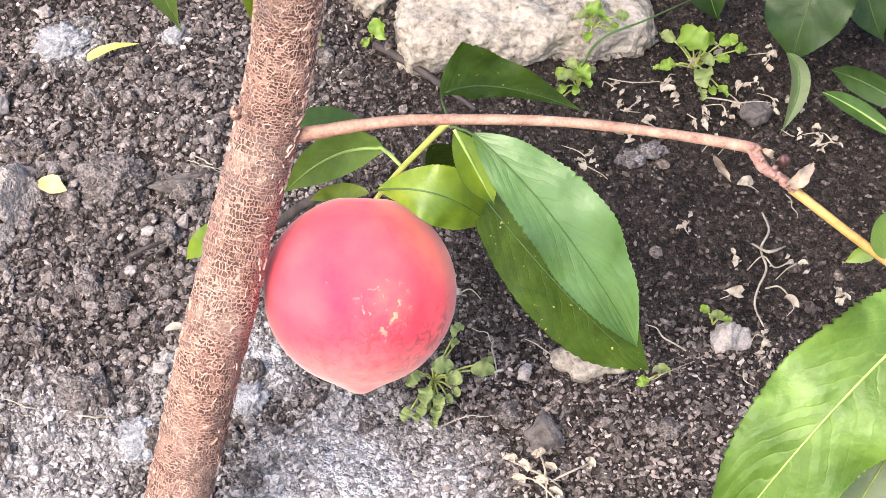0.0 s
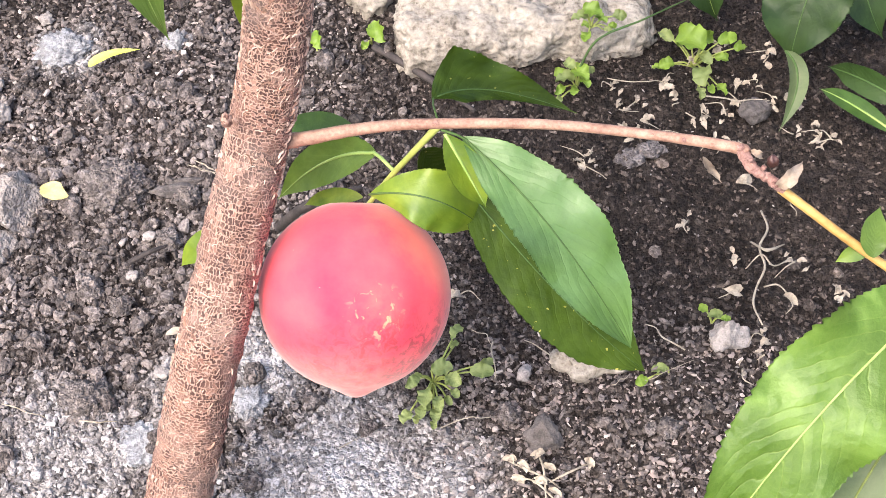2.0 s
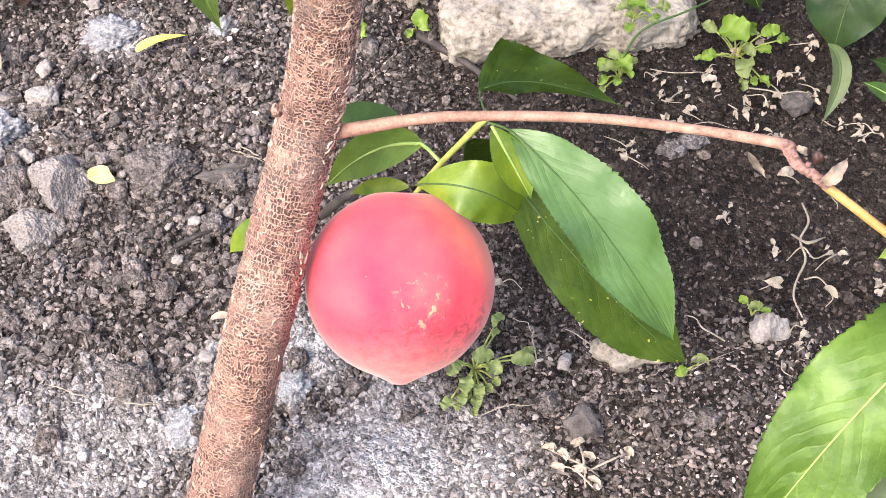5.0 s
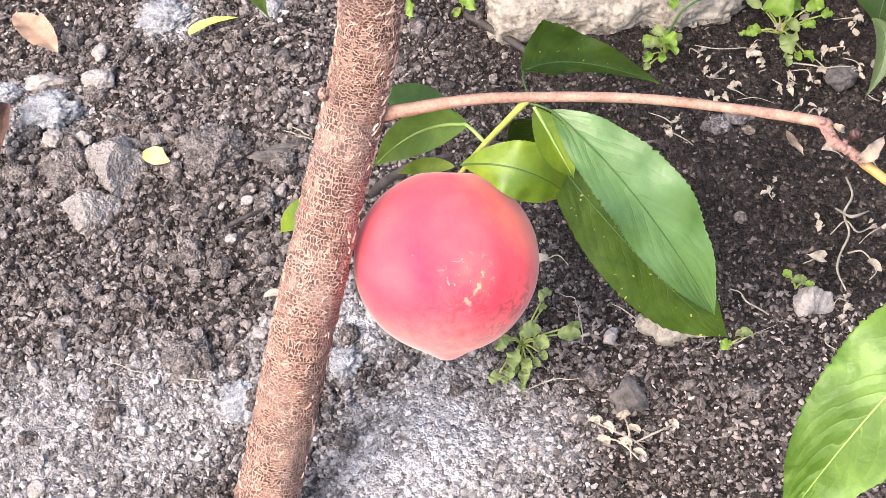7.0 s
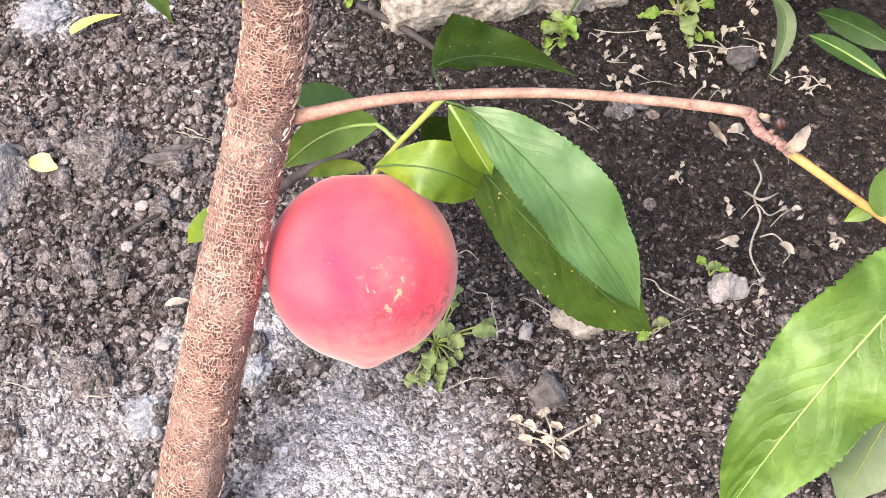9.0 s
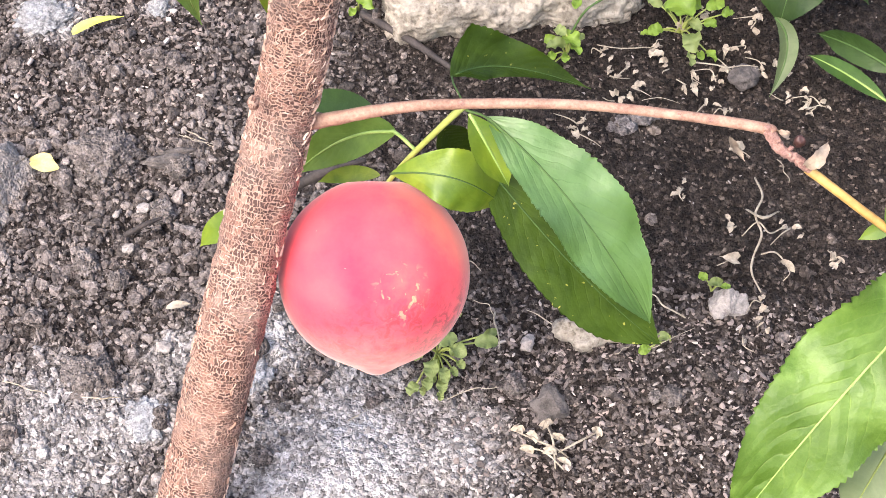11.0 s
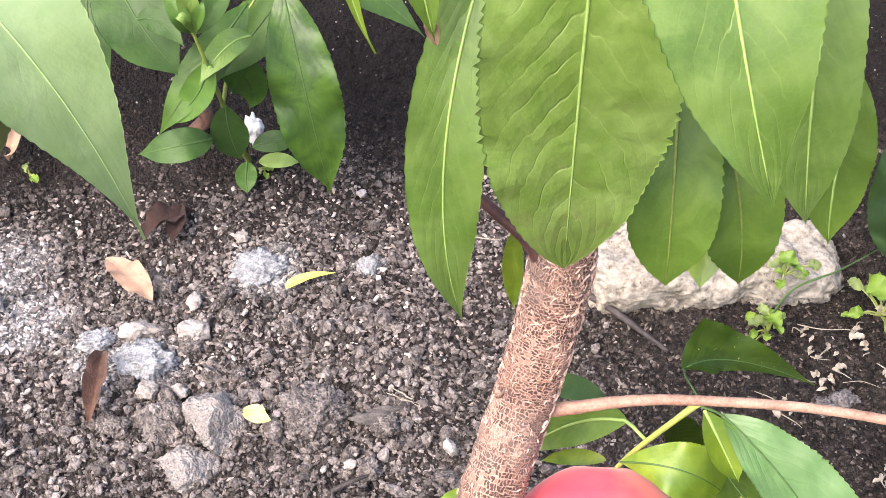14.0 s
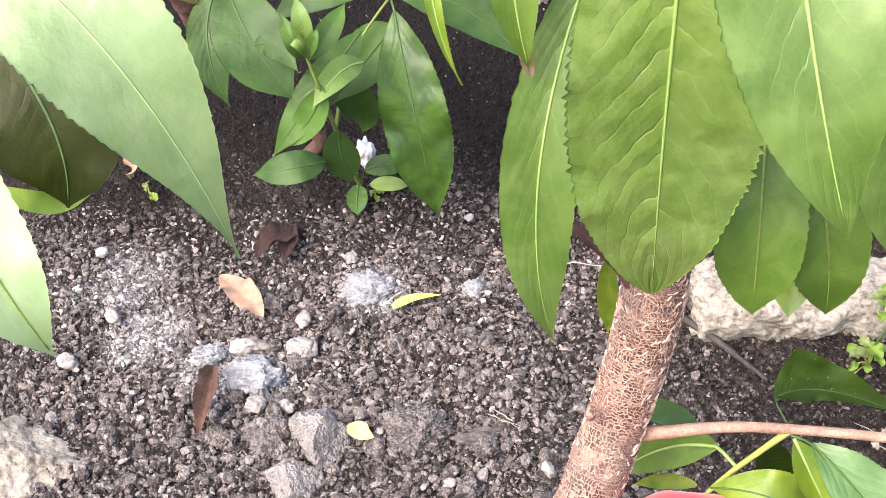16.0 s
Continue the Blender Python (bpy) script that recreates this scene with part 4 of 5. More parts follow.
leaf(tree, LEAF_YELLOW, None, (0.0064, 0.4087, 0.2850), (0.0053, 0.3928, 0.2700), (0.0037, 0.3811, 0.2580), 0.0137, "yellow-green leaf tip in shade", seed=26, full=0.55)
leaf(tree, LEAF_MID, RIB_PALE, (0.0475, 0.3990, 0.3300), (0.0430, 0.3904, 0.3000), (0.0435, 0.3869, 0.2700), 0.0209, "mid-green hanging leaf at the crown's edge", seed=27)
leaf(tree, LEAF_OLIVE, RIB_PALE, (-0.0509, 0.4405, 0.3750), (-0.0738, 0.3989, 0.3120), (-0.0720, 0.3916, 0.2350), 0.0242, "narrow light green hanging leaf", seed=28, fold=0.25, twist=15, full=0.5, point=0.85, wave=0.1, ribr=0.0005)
leaf(tree, LEAF_YELLOW, RIB_PALE, (-0.0879, 0.3638, 0.4750), (-0.0921, 0.3216, 0.4550), (-0.0860, 0.3095, 0.4250), 0.0241, "curled yellow-green hanging leaf", seed=29, fold=0.5, full=0.35, point=0.8, tip_in=0.8, ribr=0.0003, tail=(0.42, 0.64, 0.2), wave=0.12)
leaf(tree, LEAF_MID, RIB_PALE, (-0.0788, 0.4413, 0.4100), (-0.0800, 0.4172, 0.3800), (-0.0756, 0.4049, 0.3450), 0.0180, "mid-green hanging leaf with dry orange tip", seed=30, fold=0.35, full=0.4)
leaf(tree, LEAF_YELLOW, None, (-0.0581, 0.4374, 0.4000), (-0.0677, 0.4285, 0.3850), (-0.0768, 0.4331, 0.3650), 0.0181, "yellow-green leaf in the crown", seed=31)
leaf(tree, LEAF_SHEEN, RIB_SOFT, (-0.1870, 0.2973, 0.4882), (-0.1494, 0.2681, 0.4725), (-0.1346, 0.2711, 0.4106), 0.0300, "large pale shining leaf close by", face=(0.10, -0.55, 0.83), seed=32, fold=0.14, full=0.40, point=1.5, ribr=0.0003, wave=0.05, nu=152, tip_in=0.2)
# shade painted by material, and blade turned from the sky to stay dim
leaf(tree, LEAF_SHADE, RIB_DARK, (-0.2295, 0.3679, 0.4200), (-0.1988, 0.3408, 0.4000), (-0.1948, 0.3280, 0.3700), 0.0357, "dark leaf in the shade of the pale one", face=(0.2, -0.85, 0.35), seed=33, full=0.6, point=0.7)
leaf(tree, LEAF_SHEEN, RIB_STEM, (-0.2078, 0.2919, 0.4600), (-0.1812, 0.2495, 0.4450), (-0.1664, 0.2361, 0.4200), 0.0219, "pale green hanging leaf", face=(-0.05, -0.23, 0.97), seed=34, fold=0.15)
leaf(tree, LEAF_YELLOW, None, (-0.2532, 0.4079, 0.3000), (-0.2390, 0.4095, 0.2900), (-0.2286, 0.4230, 0.2800), 0.0075, "yellow-green leaf under the crown", seed=35)

leaf(tree, LEAF_YELLOW, None, (-0.0527, 0.4300, 0.2366), (-0.0536, 0.4350, 0.2095), (-0.0533, 0.4350, 0.1875), 0.0077, "yellow-green leaf behind the trunk", seed=36)
part("dry_tip", leaf_blade((-0.0780, 0.4080, 0.3520), (-0.0765, 0.4071, 0.3480), (-0.0751, 0.4072, 0.3410), 0.0042, None, 0.4, 0, 0.2, 0, 0.5, 3, 14, 3), FALLEN_TAN, tree, "dry orange leaf tip")

# ---- peach ----
peach = thing("peach", "ripe pink-red peach with downy skin hanging by the trunk", "peach")
PC = Vector((-0.0256, 0.3740, 0.1125))
R = 0.0353


def peach_mesh():
    bm = bmesh.new()
    bmesh.ops.create_uvsphere(bm, u_segments=80, v_segments=56, radius=1)
    for v in bm.verts:
        d = v.co.normalized()
        a = math.atan2(d.y, d.x)
        r = 1.0
        r -= 0.13 * math.exp(-((1 - d.z) / 0.012))
        r += 0.075 * math.exp(-((1 + d.z) / 0.016))
        r -= 0.02 * math.exp(-((a + 0.75) / 0.2) ** 2) * (1 - d.z * d.z)
        r += 0.014 * math.sin(2 * a + 0.7) * (1 - d.z * d.z) + 0.014 * noise.noise(d * 1.7)
        v.co = d * r * R
    return bm


skin = part("skin", peach_mesh(), PEACH, peach)
AX = Vector((0.075, 0.80, 0.60)).normalized()
RIGHT = (Vector((1, -0.06, -0.06)) - AX * Vector((1, -0.06, -0.06)).dot(AX)).normalized()
DEEP = AX.cross(RIGHT)
skin.matrix_world = Matrix(((RIGHT.x, DEEP.x, AX.x, PC.x), (RIGHT.y, DEEP.y, AX.y, PC.y), (RIGHT.z, DEEP.z, AX.z, PC.z), (0, 0, 0, 1)))
part("stalk", tube([(0.0107, 0.3966, 0.1770), (0.0031, 0.3974, 0.1660), (-0.0066, 0.3984, 0.1520), (-0.0142, 0.3990, 0.1400), PC + AX * R * 0.75], [0.0015, 0.0012, 0.0011, 0.0009, 0.0009], 24, 10, 0.05, 400), STEM_GREEN, peach, "yellow-green fruit stalk")


# ---- shrub behind the tree ----
def shrub_leaf(parent, material, label, t, seed, **kw):
    base, mid, tip, width = t
    kw.setdefault("point", 0.9)
    kw.setdefault("tip_in", 0.65)
    return leaf(parent, material, kw.pop("rib", RIB_DARK), base, mid, tip, width * 1.12, label, seed=seed, ribr=0.0005, **kw)


shrub = thing("shrub", "young leafy shrub with long green leaves on dark soil", "shrub")
part("stem", tube([(-0.1910, 0.7067, 0.0000), (-0.1946, 0.6950, 0.0300), (-0.1924, 0.6678, 0.0800), (-0.1920, 0.6472, 0.1250), (-0.1946, 0.6422, 0.1500), (-0.1991, 0.6421, 0.1700)], [0.0018, 0.0015, 0.0012, 0.0011, 0.0009, 0.0007], 30, 8, 0.06, 300), RIB_STEM, shrub, "upright green stem")
part("stem", tube([(-0.1934, 0.6730, 0.0750), (-0.1839, 0.6845, 0.1100), (-0.1713, 0.6975, 0.1250), (-0.1596, 0.7025, 0.1390)], [0.0012, 0.0008, 0.0007, 0.0007], 24, 8, 0.05, 300), RIB_STEM, shrub, "slanting brown-green stem")
part("stem", tube([(-0.2935, 0.8440, -0.0250), (-0.2977, 0.8358, 0.0000), (-0.3005, 0.8211, 0.0400), (-0.3051, 0.8112, 0.0700), (-0.3146, 0.8054, 0.1000), (-0.3260, 0.8000, 0.1400)], [0.0085, 0.0080, 0.0075, 0.007, 0.006], 60, 20, 0.18, 160), OLD_WOOD, shrub, "old brown woody stem")
part("stem", tube([(-0.2272, 0.7291, 0.0000), (-0.2153, 0.7295, 0.0150), (-0.2261, 0.7285, 0.0300)], [0.004, 0.0045, 0.003], 20, 10, 0.15, 200), OLD_WOOD, shrub, "cut reddish wood stub")
shrub_leaf(shrub, LEAF_MOTTLED, "long crinkled green leaf with yellow edge", ((-0.1577, 0.6960, 0.1350), (-0.1486, 0.6603, 0.0950), (-0.1415, 0.6505, 0.0300), 0.0312), 41, wave=0.22, full=0.52, point=0.8, stalk=[(-0.1597, 0.7028, 0.1380)])
shrub_leaf(shrub, LEAF_BLUE, "blue-green leaf", ((-0.1620, 0.7121, 0.1380), (-0.1960, 0.7213, 0.1300), (-0.2280, 0.7136, 0.1150), 0.0189), 42, stalk=[(-0.1597, 0.7028, 0.1380)])
shrub_leaf(shrub, LEAF_SHRUB, "pale grey-green leaf", ((-0.1649, 0.7153, 0.1400), (-0.1880, 0.7419, 0.1350), (-0.2187, 0.7557, 0.1200), 0.0173), 43, stalk=[(-0.1597, 0.7028, 0.1380)])
shrub_leaf(shrub, LEAF_SHRUB, "small green leaf", ((-0.1571, 0.7057, 0.1400), (-0.1473, 0.7126, 0.1450), (-0.1372, 0.7282, 0.1450), 0.0133), 44, stalk=[(-0.1597, 0.7028, 0.1380)])
shrub_leaf(shrub, LEAF_BLUE, "long blue-green leaf", ((-0.1551, 0.7025, 0.1380), (-0.1259, 0.7045, 0.1300), (-0.0881, 0.6903, 0.1000), 0.0209), 45, stalk=[(-0.1597, 0.7028, 0.1380)])
shrub_leaf(shrub, LEAF_BLUE, "broad blue-green leaf with pale veins", ((-0.2410, 0.6979, 0.1550), (-0.2268, 0.6679, 0.1420), (-0.2060, 0.6513, 0.1150), 0.0331), 46, full=0.5)
shrub_leaf(shrub, LEAF_MOTTLED, "green leaf with yellow blotches", ((-0.2495, 0.7053, 0.1450), (-0.2543, 0.6847, 0.1250), (-0.2461, 0.6706, 0.0950), 0.0191), 47)
shrub_leaf(shrub, LEAF_BLUE, "small blue-green leaf", ((-0.2226, 0.6542, 0.1500), (-0.2117, 0.6538, 0.1480), (-0.2006, 0.6443, 0.1400), 0.0105), 48)
shrub_leaf(shrub, LEAF_SHRUB, "green leaf in shade", ((-0.1599, 0.7027, 0.1200), (-0.1726, 0.6905, 0.1100), (-0.1935, 0.6691, 0.0950), 0.0246), 49)
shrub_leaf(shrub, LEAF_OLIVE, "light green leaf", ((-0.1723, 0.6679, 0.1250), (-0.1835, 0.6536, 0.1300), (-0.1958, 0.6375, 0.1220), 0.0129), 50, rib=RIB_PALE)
shrub_leaf(shrub, LEAF_MOTTLED, "green leaf with yellow edges", ((-0.1740, 0.6841, 0.1320), (-0.1963, 0.6525, 0.1180), (-0.2222, 0.6421, 0.0850), 0.0184), 51)
shrub_leaf(shrub, LEAF_SHRUB, "green leaf in the middle", ((-0.1912, 0.6458, 0.1300), (-0.1994, 0.6430, 0.1100), (-0.2182, 0.6442, 0.0900), 0.0141), 52)
shrub_leaf(shrub, LEAF_BLUE, "blue-green low leaf", ((-0.1990, 0.6593, 0.0650), (-0.2159, 0.6497, 0.0700), (-0.2383, 0.6553, 0.0600), 0.0158), 53)
shrub_leaf(shrub, LEAF_BLUE, "blue-green low leaf", ((-0.1909, 0.6677, 0.0800), (-0.1912, 0.6669, 0.0600), (-0.1883, 0.6683, 0.0400), 0.0174), 54)
shrub_leaf(shrub, LEAF_BLUE, "low leaf in shade", ((-0.1865, 0.6980, 0.0200), (-0.1732, 0.6968, 0.0250), (-0.1627, 0.6981, 0.0200), 0.0108), 55)
shrub_leaf(shrub, LEAF_BRIGHTENED, "low pale green leaf", ((-0.1840, 0.6946, 0.0120), (-0.1722, 0.6910, 0.0160), (-0.1610, 0.6926, 0.0120), 0.0076), 56, rib=None)
shrub_leaf(shrub, LEAF_SHRUB, "low green leaf", ((-0.1896, 0.6910, 0.0160), (-0.1900, 0.6816, 0.0130), (-0.1895, 0.6742, 0.0080), 0.0107), 57)
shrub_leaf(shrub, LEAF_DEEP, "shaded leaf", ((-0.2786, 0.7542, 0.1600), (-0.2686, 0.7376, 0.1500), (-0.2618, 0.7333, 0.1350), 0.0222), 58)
shrub_leaf(shrub, LEAF_SHRUB, "shaded leaf", ((-0.2160, 0.7734, 0.1500), (-0.2332, 0.7482, 0.1400), (-0.2535, 0.7444, 0.1250), 0.0240), 59)
shrub_leaf(shrub, LEAF_BROWN, "curled brownish leaf", ((-0.2939, 0.7322, 0.1700), (-0.2744, 0.7065, 0.1600), (-0.2574, 0.6983, 0.1400), 0.0172), 60, fold=0.6)
shrub_leaf(shrub, LEAF_SHRUB, "green leaf in shade", ((-0.1968, 0.6710, 0.1150), (-0.1818, 0.6867, 0.0800), (-0.1844, 0.6963, 0.0500), 0.0179), 66)
for k, (b_, m_, t_, w_) in enumerate([
        ((-0.1952, 0.6400, 0.1520), (-0.1988, 0.6362, 0.1680), (-0.2049, 0.6477, 0.1760), 0.0080),
        ((-0.1948, 0.6420, 0.1520), (-0.1934, 0.6379, 0.1750), (-0.1969, 0.6492, 0.1840), 0.0090),
        ((-0.1929, 0.6421, 0.1500), (-0.1835, 0.6508, 0.1600), (-0.1764, 0.6668, 0.1650), 0.0109),
        ((-0.1936, 0.6410, 0.1500), (-0.1951, 0.6354, 0.1650), (-0.2034, 0.6379, 0.1650), 0.0059),
        ((-0.1934, 0.6411, 0.1520), (-0.1882, 0.6313, 0.1700), (-0.1855, 0.6343, 0.1760), 0.0058)]):
    shrub_leaf(shrub, LEAF_OLIVE if k % 2 else LEAF_SHRUB, "young light green leaf of the shoot tip", (b_, m_, t_, w_), 61 + k, rib=None, fold=0.3, point=1.1)


def scrap(name, label, category, at_, size, seed, material):
    bm = lump(at_, size, seed, 0.6, 0.7, 4)
    return tagged(part(name, bm, material), label, category)


scrap("paper_scrap", "small white scrap caught among the shrub's leaves", "scrap", (-0.2214, 0.6782, 0.1050), (0.0024, 0.0012, 0.0055), 3, WHITE_BIT)
scrap("paper_scrap", "crumpled white scrap at the foot of the shrub", "scrap", (-0.1863, 0.7094, 0.0220), (0.0045, 0.004, 0.009), 8, WHITE_BIT)

# ---- dark plant at the far side of the bed ----
plant = thing("dark_leaf_plant", "low plant with broad dark green leaves over the soil", "plant")
part("stem", tube([(0.2638, 0.6549, 0.0000), (0.2323, 0.6137, 0.0500), (0.2082, 0.6012, 0.0750)], [0.004, 0.003, 0.002], 16, 8), STEM_GREEN, plant)
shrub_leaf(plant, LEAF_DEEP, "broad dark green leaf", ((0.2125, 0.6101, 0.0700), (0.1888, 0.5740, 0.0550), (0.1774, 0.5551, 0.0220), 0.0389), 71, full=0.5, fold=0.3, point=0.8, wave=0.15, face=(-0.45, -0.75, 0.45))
shrub_leaf(plant, LEAF_GREY, "folded grey-green leaf end", ((0.1748, 0.5565, 0.0280), (0.1797, 0.5449, 0.0180), (0.1689, 0.5274, 0.0040), 0.0082), 72, fold=0.7)
shrub_leaf(plant, LEAF_DEEP, "long drooping dark green leaf with pale midrib", ((0.1542, 0.6444, 0.0750), (0.1424, 0.6113, 0.0500), (0.1499, 0.5956, 0.0120), 0.0270), 73, full=0.55, fold=0.3, wave=0.2, rib=RIB_STEM)
shrub_leaf(plant, LEAF_DEEP, "dark green leaf", ((0.2231, 0.5144, 0.0300), (0.2072, 0.5317, 0.0300), (0.1951, 0.5515, 0.0200), 0.0123), 74, face=(-0.45, -0.75, 0.45))
shrub_leaf(plant, LEAF_BLUE, "bright green folded leaf", ((0.2177, 0.5060, 0.0200), (0.2022, 0.5256, 0.0200), (0.1906, 0.5452, 0.0120), 0.0080), 75, fold=0.5, rib=RIB_PALE)
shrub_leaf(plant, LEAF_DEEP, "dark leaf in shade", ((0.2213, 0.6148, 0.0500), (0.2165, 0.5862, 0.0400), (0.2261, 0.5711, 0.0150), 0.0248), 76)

# ---- stones ----
stone = thing("limestone_block", "large pale limestone block lying in the soil", "stone")


def block_mesh(center, half, turn):
    """A roughly squared stone with rounded corners, chipped edges and a cleft across its face."""
    bm = bmesh.new()
    bmesh.ops.create_icosphere(bm, subdivisions=7, radius=1)
    rot = Matrix.Rotation(turn, 3, "Z")
    off = Vector((4.1, 7.7, 2.3))
    for v in bm.verts:
        d = v.co.normalized()
        p = d / (abs(d.x) ** 4.5 + abs(d.y) ** 3.5 + abs(d.z) ** 5) ** 0.22
        q = Vector((p.x * half[0], p.y * half[1], p.z * half[2]))
        n = 0.0055 * noise.noise(q * 30 + off) + 0.0035 * noise.noise(q * 75 + off) + 0.0016 * noise.noise(q * 170) + 0.0012 * noise.noise(q * 420)
        n -= 0.004 * max(0.0, 0.25 - abs(noise.noise(q * 22 + off * 2))) * 4
        q += d * n
        q.z -= 0.10 * (q.x + 0.01) if q.z > 0 else 0.0
        v.co = rot @ q + Vector(center)
    return bm


part("block", block_mesh((0.0530, 0.6080, 0.0050), (0.0655, 0.0255, 0.0215), 0.02), LIME, stone)


def pebble(label, at_, size, seed, material, name="stone", turn=0.0, flat=False, sub=4, rough=0.35, group=""):
    crumbly = name in ("clod", "ash_lump")
    return tagged(part(name, lump(at_, size, seed, 0.7, rough, sub + crumbly, turn, 1.6, flat, 0.22 if crumbly else 0.0), material), label, "clod" if "clod" in name else "bark" if "bark" in name else "stone", group)


def rock(label, at_, size, seed, material, name="stone", turn=0.0, sub=5):
    """A broken, flat-faced stone or clod with a rough skin."""
    r_ = random.Random(seed)
    bm = bmesh.new()
    bmesh.ops.create_icosphere(bm, subdivisions=sub, radius=1)
    planes = [(Vector((r_.uniform(-1, 1), r_.uniform(-1, 1), r_.uniform(-0.3, 1))).normalized(), r_.uniform(0.45, 0.8)) for k in range(9)]
    rot = Matrix.Rotation(turn, 3, "Z")
    for v in bm.verts:
        p = v.co.copy()
        for n_, d_ in planes:
            p -= n_ * max(0.0, p.dot(n_) - d_)
        q = rot @ Vector((p.x * size[0], p.y * size[1], p.z * size[2])) * 1.25 + Vector(at_)
        d = (q - Vector(at_)).normalized()
        v.co = q + d * (0.0022 * noise.noise(q * 140) + 0.0011 * noise.noise(q * 330) + 0.0011 * knobs(q, 420.0))
    return tagged(part(name, bm, material), label, "clod" if "clod" in name else "stone")


pebble("pale limestone piece behind the trunk", (-0.0226, 0.6445, 0.0040), (0.011, 0.016, 0.012), 2, LIME)
rock("pale limestone chunk at the edge of the bed", (-0.3554, 0.5125, 0.0020), (0.0330, 0.0250, 0.0180), 5, LIME, "stone", 0.2, 6)
pebble("tan limestone piece under the leaf tip", (0.0663, 0.4084, 0.0040), (0.0155, 0.009, 0.0075), 6, LIME)
rock("pitted white stone with a sprout", (0.1253, 0.4144, 0.0020), (0.0090, 0.0078, 0.0075), 7, STONE_WHITE)
rock("angular grey stone on dark soil", (0.0421, 0.3732, 0.0020), (0.0085, 0.0066, 0.0065), 8, STONE_GREY, "stone", 0.3)
pebble("round grey stone on dark soil", (0.1609, 0.5444, 0.0010), (0.0072, 0.0068, 0.0055), 9, STONE_GREY, rough=0.32)
pebble("flat pale grey stone", (0.0965, 0.5217, 0.0000), (0.0075, 0.006, 0.003), 10, CLOD, flat=True)
pebble("flat pale grey stone", (0.1079, 0.5264, 0.0000), (0.007, 0.005, 0.003), 11, CLOD, flat=True)
rock("large dry pale grey clod with broken faces", (-0.1975, 0.5225, 0.0040), (0.0132, 0.0195, 0.0180), 13, CLOD_PALE, "clod", 0.2, 6)
rock("dry grey clod with rough edges", (-0.2105, 0.5015, 0.0030), (0.0140, 0.0115, 0.0105), 14, CLOD_PALE, "clod")
pebble("rounded brown clod sunk in soil", (-0.1507, 0.5306, 0.0010), (0.0165, 0.0155, 0.009), 15, CLOD, "clod", sub=5, rough=0.3)
rock("rough grey clod on crumbly soil", (-0.2284, 0.5294, 0.0010), (0.0125, 0.0085, 0.0080), 16, CLOD, "clod")
rock("white chip of stone", (-0.2412, 0.5866, 0.0030), (0.0092, 0.0050, 0.0045), 17, STONE_WHITE)
rock("white stone beside ash lump", (-0.2145, 0.5844, 0.0030), (0.0068, 0.0055, 0.0052), 18, STONE_WHITE)
pebble("crumbly lump of pale wood ash", (-0.2357, 0.5657, 0.0020), (0.013, 0.011, 0.008), 19, ASH_LUMP, "ash_lump", rough=0.4, flat=True)
pebble("pale wood ash lump", (-0.2630, 0.5801, 0.0020), (0.008, 0.006, 0.005), 44, ASH_LUMP, "ash_lump", rough=0.4, flat=True)
pebble("tan pebble beside ash lump", (-0.2324, 0.5474, 0.0020), (0.005, 0.005, 0.004), 20, STONE_WHITE)
pebble("white pebble beside ash lump", (-0.2173, 0.5469, 0.0020), (0.0038, 0.0035, 0.003), 21, STONE_WHITE)
pebble("pale cracked lump of wood ash", (-0.1803, 0.6245, 0.0010), (0.0135, 0.013, 0.006), 22, ASH_LUMP, "ash_lump", rough=0.45)
pebble("pale lump of wood ash", (-0.1229, 0.6217, 0.0010), (0.006, 0.0065, 0.006), 23, ASH_LUMP, "ash_lump")
pebble("pale lump of wood ash", (-0.0820, 0.4010, 0.0020), (0.0075, 0.008, 0.006), 24, ASH_LUMP, "ash_lump", rough=0.4, flat=True)
pebble("pale flaky wood ash heap", (-0.1293, 0.3853, 0.0010), (0.0095, 0.011, 0.004), 25, ASH_LUMP, "ash_lump", rough=0.4, flat=True)
pebble("grey clod of dry soil", (-0.1545, 0.4093, 0.0000), (0.012, 0.012, 0.006), 28, CLOD, "clod", rough=0.35)
